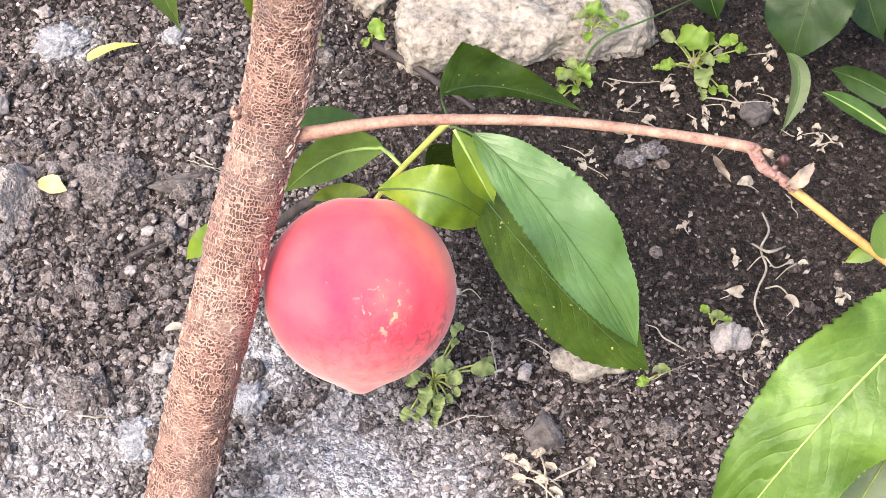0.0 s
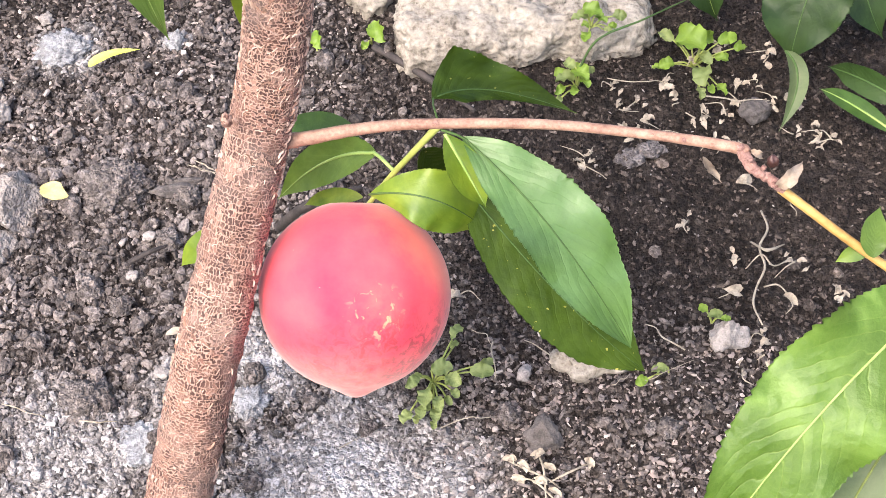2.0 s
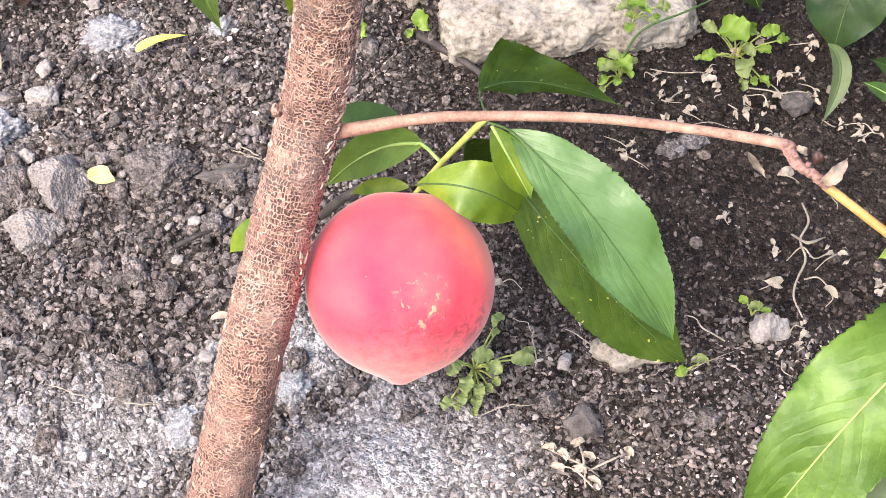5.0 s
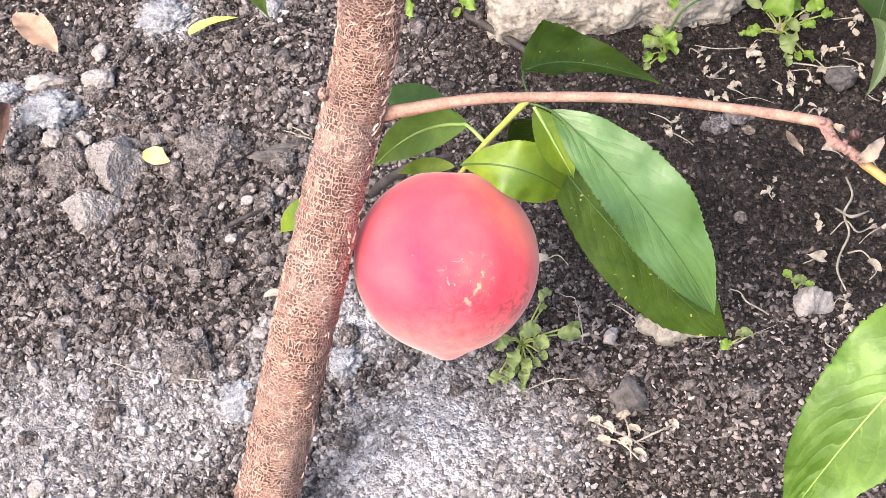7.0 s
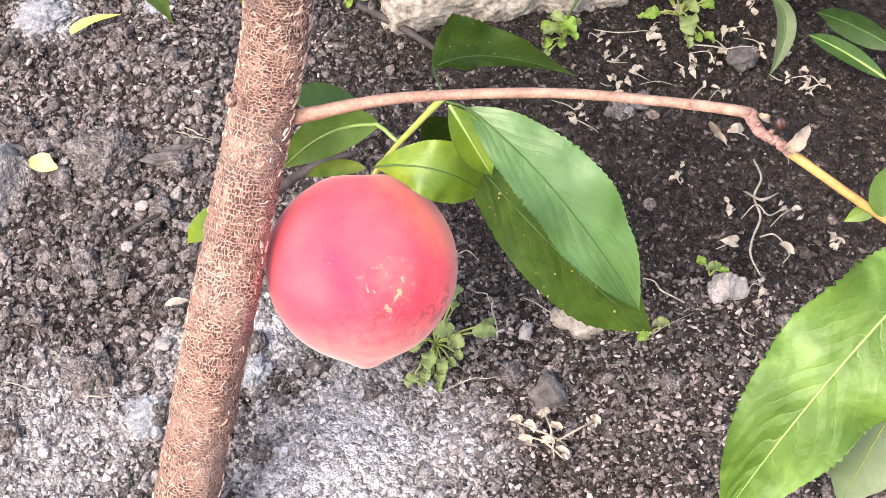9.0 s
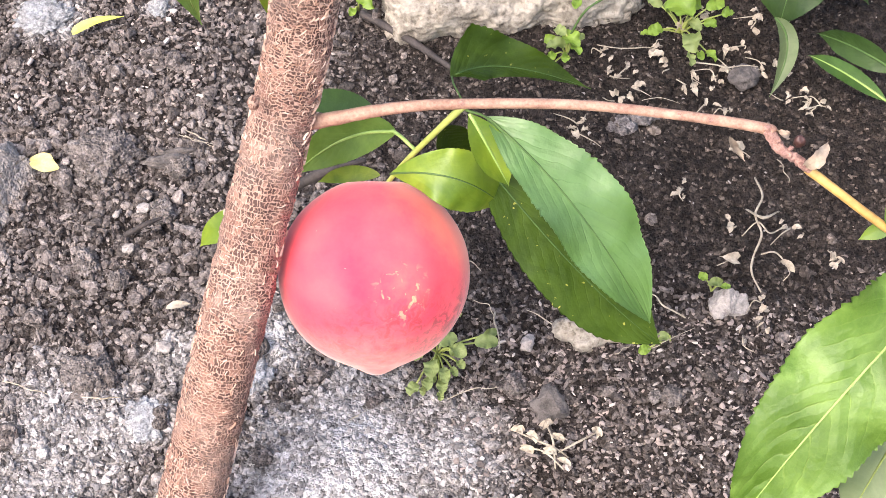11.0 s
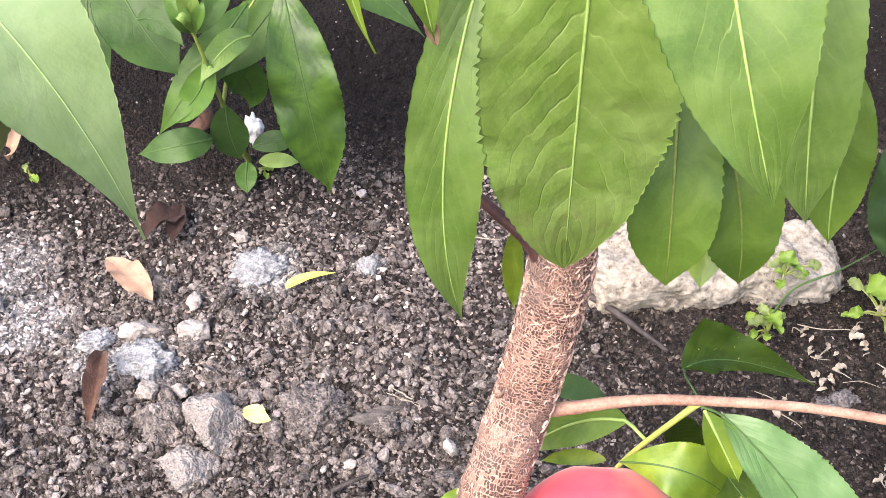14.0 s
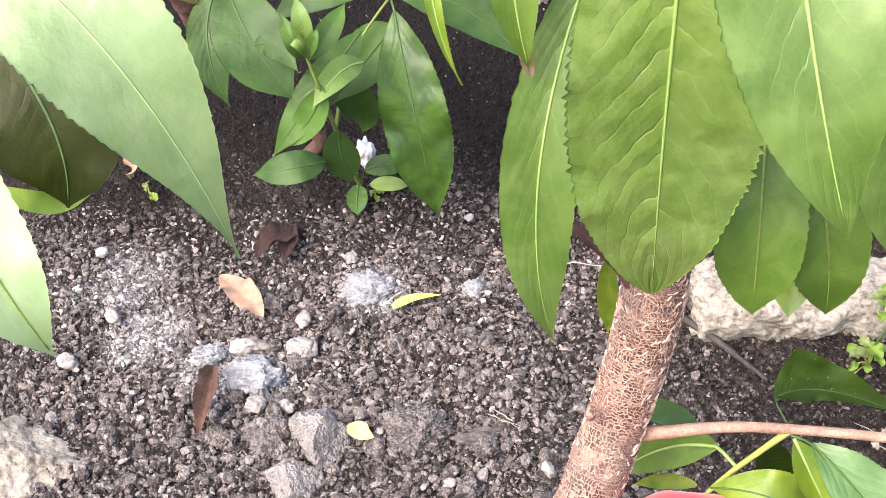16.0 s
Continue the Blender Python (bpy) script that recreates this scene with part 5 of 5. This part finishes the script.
WHITE_PEBBLES = [((-0.1219, 0.5667, 0.0020), 0.0030), ((-0.1311, 0.4980, 0.0020), 0.0030), ((-0.1376, 0.4761, 0.0020), 0.0026), ((-0.2265, 0.4111, 0.0020), 0.0042), ((-0.1215, 0.4208, 0.0020), 0.0036),
                 ((-0.2169, 0.3487, 0.0020), 0.0042), ((-0.1433, 0.4968, 0.0010), 0.0022), ((-0.1918, 0.6487, 0.0020), 0.0040), ((-0.3334, 0.6557, 0.0020), 0.0036), ((-0.1922, 0.6488, 0.0020), 0.0040), ((-0.1301, 0.4978, 0.0020), 0.0028),
                 ((-0.1226, 0.5673, 0.0020), 0.0030), ((-0.0832, 0.5059, 0.0020), 0.0048), ((-0.2155, 0.5451, 0.0020), 0.0035), ((-0.1281, 0.6769, 0.0020), 0.0026), ((0.0371, 0.4050, 0.0020), 0.0045), ((-0.2138, 0.6044, 0.0020), 0.0050),
                 ((-0.2106, 0.5829, 0.0020), 0.0065), ((-0.1041, 0.4089, 0.0020), 0.0030), ((-0.1083, 0.3839, 0.0020), 0.0032), ((-0.2398, 0.5759, 0.0020), 0.0035), ((-0.3187, 0.6096, 0.0010), 0.0062), ((-0.3374, 0.5785, 0.0010), 0.0060),
                 ((-0.0911, 0.8953, 0.0010), 0.0050), ((-0.0802, 0.8853, 0.0010), 0.0042), ((-0.0893, 0.8698, 0.0010), 0.0060), ((-0.0731, 0.8757, 0.0010), 0.0045), ((-0.0812, 0.8447, 0.0010), 0.0058), ((-0.0968, 0.8567, 0.0010), 0.0040), ((-0.0748, 0.8498, 0.0010), 0.0046), ((-0.0869, 0.8373, 0.0010), 0.0040)]
for k, (p_, r_) in enumerate(WHITE_PEBBLES):
    pebble("small white pebble on the soil", p_, (r_, r_ * (0.6 + 0.4 * (k % 3) / 2), r_ * 0.6), 50 + k, STONE_WHITE, "pebble", k * 0.7, sub=3, rough=0.4, flat=k % 3 > 0, group="white pebbles")
GREY_PEBBLES = [((0.0951, 0.3721, 0.0010), 0.0050), ((0.0876, 0.3728, 0.0010), 0.0032), ((0.0280, 0.3857, 0.0010), 0.0055), ((-0.1940, 0.5950, 0.0010), 0.0045), ((-0.2131, 0.5762, 0.0010), 0.0060), ((-0.1633, 0.5866, 0.0010), 0.0055),
                ((-0.1484, 0.5321, 0.0000), 0.0130), ((-0.2216, 0.5218, 0.0010), 0.0100), ((-0.2514, 0.5292, 0.0010), 0.0055), ((-0.2431, 0.5543, 0.0010), 0.0045), ((-0.2293, 0.6150, 0.0010), 0.0050), ((-0.2456, 0.5264, 0.0010), 0.0065),
                ((-0.1567, 0.4711, 0.0010), 0.0065), ((-0.1225, 0.4955, 0.0010), 0.0060), ((-0.1142, 0.5212, 0.0010), 0.0065), ((-0.1422, 0.4597, 0.0010), 0.0050), ((-0.2030, 0.4523, 0.0010), 0.0050), ((-0.2132, 0.4475, 0.0010), 0.0060)]
for k, (p_, r_) in enumerate(GREY_PEBBLES):
    pebble("grey-brown clod on the soil", p_, r_, 90 + k, CLOD, "clod", k * 0.9, sub=4, rough=0.4, group="grey clods")


# ---- fallen leaves and litter ----
def fallen(label, base, mid, tip, width, material, seed, fold=0.3, **kw):
    return tagged(part("fallen_leaf", leaf_blade(base, mid, tip, width, (0, 0, 1), fold=fold, seed=seed, **kw), material), label, "leaf")


fallen("round yellow fallen leaf", (-0.1807, 0.5304, 0.0085), (-0.1759, 0.5241, 0.0095), (-0.1690, 0.5219, 0.0075), 0.0107, FALLEN_YELLOW, 1, 0.15, full=0.4, teeth=0.0)
fallen("narrow lime-yellow fallen leaf", (-0.1658, 0.6076, 0.0060), (-0.1550, 0.6114, 0.0090), (-0.1401, 0.6155, 0.0070), 0.0057, FALLEN_LIME, 2, 0.3, full=0.3, teeth=0.0)
fallen("tan dry fallen leaf", (-0.2627, 0.6332, 0.0060), (-0.2473, 0.6162, 0.0100), (-0.2344, 0.6018, 0.0070), 0.0158, FALLEN_TAN, 3, 0.35, full=0.5, wave=0.22)
fallen("crumpled dark brown dead leaf", (-0.2440, 0.6483, 0.0040), (-0.2322, 0.6533, 0.0120), (-0.2170, 0.6641, 0.0060), 0.0143, FALLEN_BROWN, 4, 0.8, wave=0.3)
fallen("crumpled dark brown dead leaf", (-0.2308, 0.6716, 0.0040), (-0.2256, 0.6529, 0.0100), (-0.2292, 0.6437, 0.0040), 0.0106, FALLEN_BROWN, 5, 0.9, wave=0.3)
fallen("brown shrivelled leaf on edge", (-0.2557, 0.5667, 0.0100), (-0.2553, 0.5459, 0.0120), (-0.2591, 0.5264, 0.0040), 0.0110, OLD_WOOD, 6, 1.3, wave=0.25)
fallen("pale dry leaf flake", (-0.1202, 0.4400, 0.0040), (-0.1148, 0.4398, 0.0060), (-0.1090, 0.4409, 0.0040), 0.0040, PETAL, 7, 0.3)
fallen("curled dry leaf at the edge of the bed", (-0.3266, 0.7377, 0.0100), (-0.3203, 0.7105, 0.0200), (-0.3263, 0.7107, 0.0050), 0.0110, FALLEN_TAN, 8, 0.8, wave=0.2)


def straw(name, label, points, radius, material, category="stick"):
    if category == "straw":
        p, r_ = [Vector(q) for q in points], random.Random(radius * 1e6 + points[0][0] * 1e4)
        jog = (p[-1] - p[0]).length * 0.055
        points = [q + Vector((r_.uniform(-jog, jog), r_.uniform(-jog, jog), 0)) for q in (p[0], (p[0] + p[1]) / 2, p[1], (p[1] + p[2]) / 2, p[2])]
    return tagged(part(name, tube(points, [radius, radius, radius * 0.5], 28, 6, 0.3, 900), material), label, category)


straw("stick", "dark fallen stick beside the limestone block", [(-0.0212, 0.6059, 0.0040), (-0.0050, 0.5894, 0.0060), (0.0081, 0.5756, 0.0060), (0.0261, 0.5571, 0.0040)], 0.0021, DARK_STICK)
straw("stick", "thin brown stick on the soil", [(-0.1391, 0.4820, 0.0040), (-0.1295, 0.4856, 0.0060), (-0.1220, 0.4899, 0.0040)], 0.0013, DARK_STICK)
straw("stick", "thin green runner over the limestone block", [(0.0775, 0.5692, 0.0120), (0.0876, 0.5705, 0.0320), (0.1108, 0.5795, 0.0340), (0.1388, 0.6057, 0.0200)], 0.0006, RIB_DARK)
pebble("dark flaky piece of bark on the soil", (-0.1200, 0.5247, 0.0020), (0.0105, 0.0032, 0.0030), 131, STONE_GREY, "bark_flake", 0.03, sub=4, rough=0.3)
pebble("dark flaky piece of bark on the soil", (-0.1141, 0.5301, 0.0010), (0.0085, 0.0020, 0.0022), 132, STONE_GREY, "bark_flake", 0.05, sub=4, rough=0.3)
straw("stick", "dark stick under the branch", [(-0.0661, 0.4742, 0.0300), (-0.0548, 0.4667, 0.0500), (-0.0402, 0.4655, 0.0600), (-0.0255, 0.4686, 0.0600)], 0.0024, DARK_STICK)
STRAWS = [[(0.0861, 0.3947, 0.0040), (0.0960, 0.3965, 0.0060), (0.1092, 0.4032, 0.0040)], [(-0.0000, 0.3803, 0.0040), (0.0123, 0.3835, 0.0060), (0.0230, 0.3820, 0.0040)],
          [(-0.1558, 0.3989, 0.0040), (-0.1469, 0.3968, 0.0050), (-0.1390, 0.3961, 0.0040)], [(-0.1107, 0.5384, 0.0040), (-0.1011, 0.5316, 0.0050), (-0.0969, 0.5302, 0.0030)],
          [(0.0928, 0.5699, 0.0040), (0.1090, 0.5662, 0.0060), (0.1238, 0.5625, 0.0040)], [(0.1391, 0.5540, 0.0040), (0.1530, 0.5476, 0.0060), (0.1697, 0.5486, 0.0040)],
          [(0.1076, 0.5346, 0.0030), (0.1181, 0.5328, 0.0050), (0.1272, 0.5299, 0.0030)], [(0.1660, 0.4913, 0.0030), (0.1669, 0.4828, 0.0050), (0.1686, 0.4769, 0.0030)],
          [(0.0251, 0.4228, 0.0030), (0.0237, 0.4104, 0.0060), (0.0253, 0.4020, 0.0030)], [(0.0155, 0.4292, 0.0030), (0.0215, 0.4241, 0.0060), (0.0248, 0.4198, 0.0030)],
          [(-0.0519, 0.6034, 0.0030), (-0.0462, 0.5986, 0.0040), (-0.0437, 0.6092, 0.0030)], [(-0.1007, 0.5338, 0.0040), (-0.1058, 0.5355, 0.0060), (-0.1118, 0.5422, 0.0040)],
          [(-0.0386, 0.3750, 0.0060), (-0.0432, 0.3720, 0.0080), (-0.0349, 0.3769, 0.0060)], [(-0.1899, 0.4099, 0.0040), (-0.1794, 0.4051, 0.0050), (-0.1709, 0.4024, 0.0040)],
          [(-0.0793, 0.6376, 0.0040), (-0.0686, 0.6376, 0.0060), (-0.0536, 0.6377, 0.0040)], [(-0.1129, 0.5374, 0.0040), (-0.1056, 0.5323, 0.0060), (-0.0978, 0.5302, 0.0040)],
          [(0.1845, 0.5188, 0.0030), (0.1910, 0.5188, 0.0050), (0.1969, 0.5206, 0.0030)], [(0.1076, 0.4084, 0.0030), (0.0978, 0.4177, 0.0040), (0.0927, 0.4250, 0.0030)],
          [(0.0738, 0.3936, 0.0040), (0.0776, 0.3955, 0.0050), (0.0816, 0.3980, 0.0040)], [(0.0511, 0.4097, 0.0030), (0.0444, 0.4165, 0.0050), (0.0386, 0.4214, 0.0030)]]
for k, pts in enumerate(STRAWS):
    straw("straw", "thin dry straw-coloured root on the soil", pts, 0.00020 + 0.00009 * (k % 3) + k * 1e-7, DRY, "straw")
# dry flowering stalks
dry = thing("dry_stalk", "withered pale stalk with dry flower heads on dark soil", "dry plant")
part("stem", tube([(0.1521, 0.4794, 0.0060), (0.1524, 0.4660, 0.0100), (0.1470, 0.4559, 0.0100), (0.1474, 0.4442, 0.0110), (0.1423, 0.4352, 0.0090), (0.1396, 0.4266, 0.0080), (0.1420, 0.4169, 0.0060)], [0.0005, 0.0006, 0.0005, 0.0004], 30, 6, 0.3, 700), DRY, dry)
part("stem", tube([(0.1400, 0.4484, 0.0050), (0.1467, 0.4504, 0.0120), (0.1518, 0.4458, 0.0090), (0.1610, 0.4522, 0.0050)], [0.0003, 0.0004, 0.0003], 20, 6), DRY, dry)
part("stem", tube([(0.1456, 0.4356, 0.0080), (0.1515, 0.4346, 0.0100), (0.1564, 0.4308, 0.0060)], [0.0004, 0.0004, 0.0003], 20, 6), DRY, dry)
part("stem", tube([(0.1446, 0.4622, 0.0060), (0.1491, 0.4512, 0.0140), (0.1591, 0.4593, 0.0060)], [0.0004, 0.0008, 0.0003], 24, 6, 0.5, 700), DRY, dry)
dry2 = thing("dry_stalk", "withered tangle of pale seed heads on the soil", "dry plant")
for pts in ([(0.0249, 0.3624, 0.0040), (0.0325, 0.3536, 0.0100), (0.0413, 0.3482, 0.0100), (0.0469, 0.3463, 0.0040)], [(0.0388, 0.3634, 0.0060), (0.0405, 0.3516, 0.0120), (0.0406, 0.3416, 0.0040)], [(0.0423, 0.3471, 0.0080), (0.0508, 0.3499, 0.0100), (0.0601, 0.3559, 0.0060)], [(0.0277, 0.3534, 0.0040), (0.0365, 0.3470, 0.0100), (0.0440, 0.3412, 0.0040)]):
    part("stem", tube(pts, [0.0003, 0.0005, 0.0003], 24, 6, 0.5, 700), DRY, dry2)
for k, p_ in enumerate([(0.0271, 0.3599, 0.0070), (0.0325, 0.3538, 0.0110), (0.0390, 0.3603, 0.0090), (0.0429, 0.3526, 0.0100), (0.0388, 0.3468, 0.0100), (0.0298, 0.3508, 0.0060), (0.0443, 0.3433, 0.0060), (0.0596, 0.3551, 0.0070)]):
    c_, r_ = Vector(p_), random.Random(300 + k)
    for n_ in range(2):
        d_ = Vector((r_.uniform(-1, 1), r_.uniform(-1, 1), 0.1)).normalized() * 0.0032
        part("seed_head", leaf_blade(c_ - d_, c_ + Vector((0.0005, 0, 0.0012)), c_ + d_, r_.uniform(0.002, 0.0035), (r_.uniform(-0.6, 0.6), -0.4, 1), 0.6, 30, 0.4, 0.06, 0.5, k, 10, 2), PETAL, dry2)
# withered petals and bracts scattered on the dark soil
PETALS = [(0.1731, 0.5808, 0.0030), (0.1696, 0.5731, 0.0030), (0.1585, 0.5610, 0.0030), (0.1641, 0.5604, 0.0030), (0.1250, 0.5519, 0.0030), (0.1315, 0.5411, 0.0030), (0.1349, 0.5436, 0.0040), (0.0959, 0.5510, 0.0030),
          (0.1394, 0.5293, 0.0030), (0.1458, 0.5225, 0.0040), (0.1707, 0.5458, 0.0030), (0.1756, 0.5259, 0.0030), (0.1888, 0.5246, 0.0030), (0.1873, 0.5177, 0.0030), (0.1932, 0.5200, 0.0030), (0.1315, 0.4371, 0.0050),
          (0.1567, 0.4293, 0.0050), (0.1475, 0.4982, 0.0040), (0.1382, 0.4547, 0.0040), (0.1629, 0.4509, 0.0040), (0.0771, 0.5210, 0.0030), (0.0753, 0.5177, 0.0030), (0.0108, 0.4476, 0.0040), (0.1055, 0.5560, 0.0030),
          (0.0944, 0.5663, 0.0030), (0.1194, 0.5639, 0.0030), (0.1804, 0.5452, 0.0030), (0.1417, 0.4129, 0.0040), (0.1544, 0.5477, 0.0030), (0.1326, 0.5759, 0.0030), (0.1514, 0.5855, 0.0030), (0.1303, 0.3973, 0.0030),
          (0.1385, 0.4024, 0.0030), (0.1798, 0.4308, 0.0030), (0.1188, 0.4796, 0.0030), (0.0763, 0.5228, 0.0030), (0.1075, 0.5412, 0.0030), (0.0955, 0.5352, 0.0030), (0.1462, 0.5412, 0.0030)]
for k, p_ in enumerate(PETALS):
    r_ = random.Random(k)
    big = k in (15, 16, 17, 22)
    pt = thing("dry_petal", "withered pale petal with its thin dry stalk on the soil", "petal", "withered petals")
    for n_ in range(1 if big else r_.randint(2, 4)):
        c_ = Vector(p_) + (Vector((0, 0, 0)) if big else Vector((r_.uniform(-0.004, 0.004), r_.uniform(-0.005, 0.005), 0)))
        a_, s_ = r_.uniform(0, 6.28), 0.0040 if big else r_.uniform(0.0014, 0.0028)
        d_ = Vector((math.cos(a_), math.sin(a_), r_.uniform(-0.2, 0.3))) * s_
        side_ = Vector((r_.uniform(-1, 1), r_.uniform(-1, 0.2), 1))
        part("petal", leaf_blade(c_ - d_, c_ + Vector((r_.uniform(-0.3, 0.3), r_.uniform(-0.3, 0.3), 0.5)) * s_, c_ + d_, s_ * r_.uniform(0.6, 1.5), side_, fold=r_.uniform(0.2, 1.0), twist=r_.uniform(-60, 60), wave=0.4, teeth=0.06, full=r_.uniform(0.35, 0.65), seed=k * 5 + n_, nu=10, nv=2), PETAL, pt)
    e_ = Vector(p_) + Vector((r_.uniform(-0.011, 0.011), r_.uniform(-0.010, 0.010), 0))
    part("stalk", tube([Vector(p_), (Vector(p_) + e_) / 2 + Vector((r_.uniform(-0.003, 0.003), r_.uniform(-0.003, 0.003), 0.002)), e_], [0.0004, 0.0003, 0.0002], 12, 5, 0.3, 900), DRY, pt)
part("bract", leaf_blade((0.1207, 0.3528, 0.1820), (0.1243, 0.3516, 0.1880), (0.1304, 0.3611, 0.1840), 0.0046, None, 0.7, 40, 0.5, 0.12, 0.4, 3, 14, 3, 0.9, 1.0), BRACT, tree, "dry pale bract at the branch joint")
part("bract", leaf_blade((0.1164, 0.3612, 0.1880), (0.1145, 0.3604, 0.1910), (0.1130, 0.3637, 0.1890), 0.0024, None, 0.8, 40, 0.5, 0.12, 0.4, 4, 14, 3, 0.9, 1.0), BRACT, tree, "dry pale bract at the branch joint")
part("bract", leaf_blade((0.0985, 0.3684, 0.1820), (0.1022, 0.3707, 0.1720), (0.1060, 0.3695, 0.1660), 0.0026, None, 0.8, 60, 0.5, 0.12, 0.4, 5, 14, 3, 0.9, 1.0), BRACT, tree, "dry shred hanging from the branch")


# ---- weeds ----
def weed(label, root, leaves, material=None):
    """A small weed: from its root, a thin stalk to each rounded leaf."""
    w = thing("weed", label, "weed")
    rng_ = random.Random(round(root[0] * 1e4))
    more = []
    for p_, r_ in leaves:
        a_ = rng_.uniform(0, 6.28)
        more.append(((p_[0] + math.cos(a_) * r_ * 1.1, p_[1] + math.sin(a_) * r_ * 1.1, p_[2] * 0.7), r_ * 0.55))
    for k, (p_, r_) in enumerate([(p_, r_ * 0.86) for p_, r_ in leaves] + (more if len(leaves) > 3 else [])):
        c_ = Vector(p_)
        g = Vector(root)
        out = c_ - g
        out.z = 0
        out = out.normalized() if out.length > 1e-4 else Vector((0.3, -0.9, 0)).normalized()
        b_, t_ = c_ - out * r_, c_ + out * r_ + Vector((0, 0, -0.15 * r_))
        part("stalk", tube([g, (g + b_) / 2 + Vector((0, 0, 0.002)), b_], [0.0005, 0.0004], 8, 5), STEM_GREEN, w)
        part("leaf", leaf_blade(b_, c_ + Vector((0, 0, r_ * 0.15)), t_, r_ * (1.25 + 0.35 * (k % 2)), (0.25 * ((k * 7) % 5 - 2), -0.35, 1), 0.5, 30 * ((k * 5) % 7 - 3), 0.3, 0.025, 0.5, k + 7, 22, 4, 0.6), material or (WEED if k % 3 else WEED_PALE), w)
    return w


weed("fresh green sprout in front of the limestone block", (0.0774, 0.5686, 0.0000), [((0.0717, 0.5675, 0.0100), 0.006), ((0.0785, 0.5667, 0.0140), 0.006), ((0.0802, 0.5628, 0.0120), 0.005), ((0.0740, 0.5710, 0.0160), 0.004), ((0.0684, 0.5622, 0.0080), 0.004)])
weed("small green weed on the limestone block", (0.0860, 0.5857, 0.0250), [((0.0803, 0.5844, 0.0340), 0.005), ((0.0864, 0.5854, 0.0360), 0.006), ((0.0904, 0.5820, 0.0340), 0.004), ((0.0994, 0.5838, 0.0330), 0.004)])
weed("pale green weed with rounded leaves", (0.1359, 0.5771, 0.0000), [((0.1239, 0.5902, 0.0100), 0.0055), ((0.1342, 0.5796, 0.0160), 0.010), ((0.1527, 0.5821, 0.0120), 0.006), ((0.1372, 0.5595, 0.0120), 0.007), ((0.1460, 0.5551, 0.0060), 0.0045), ((0.1221, 0.5745, 0.0060), 0.0045), ((0.1404, 0.5709, 0.0120), 0.005), ((0.1432, 0.5840, 0.0120), 0.005), ((0.1484, 0.5718, 0.0100), 0.004)])
weed("pale creeping weed under the peach", (-0.0024, 0.4052, 0.0000), [((0.0092, 0.4252, 0.0080), 0.0048), ((0.0019, 0.4055, 0.0100), 0.0055), ((0.0187, 0.4028, 0.0090), 0.0060), ((-0.0146, 0.3844, 0.0070), 0.0040), ((-0.0111, 0.3999, 0.0100), 0.0045), ((-0.0057, 0.3919, 0.0100), 0.0052), ((-0.0005, 0.3892, 0.0080), 0.0045), ((0.0064, 0.3993, 0.0100), 0.0045), ((-0.0079, 0.3862, 0.0080), 0.0040), ((-0.0025, 0.3850, 0.0060), 0.0036)], WEED_PALE)
weed("tiny sprout on the pitted stone", (0.1200, 0.4187, 0.0080), [((0.1213, 0.4189, 0.0140), 0.0040), ((0.1167, 0.4231, 0.0130), 0.0028), ((0.1257, 0.4177, 0.0120), 0.0026)])
weed("tiny seedling on the dark soil", (0.0991, 0.3995, 0.0000), [((0.0946, 0.3986, 0.0060), 0.0042), ((0.0866, 0.3946, 0.0040), 0.0034)])
weed("upright oval seedling leaf", (-0.0226, 0.6116, 0.0000), [((-0.0183, 0.6041, 0.0160), 0.0082), ((-0.0259, 0.6073, 0.0040), 0.003)], WEED)
weed("upright oval seedling leaf", (-0.0499, 0.6068, 0.0000), [((-0.0489, 0.6042, 0.0140), 0.0068)], WEED)
weed("clover seedling at the foot of the shrub", (-0.1823, 0.6973, 0.0000), [((-0.1830, 0.6937, 0.0060), 0.0030), ((-0.1789, 0.6949, 0.0060), 0.0030), ((-0.1807, 0.6906, 0.0050), 0.0030)])
weed("tiny weed at the edge of the bed", (-0.3143, 0.7028, 0.0000), [((-0.3141, 0.7017, 0.0080), 0.0042), ((-0.3097, 0.6954, 0.0050), 0.0036)])
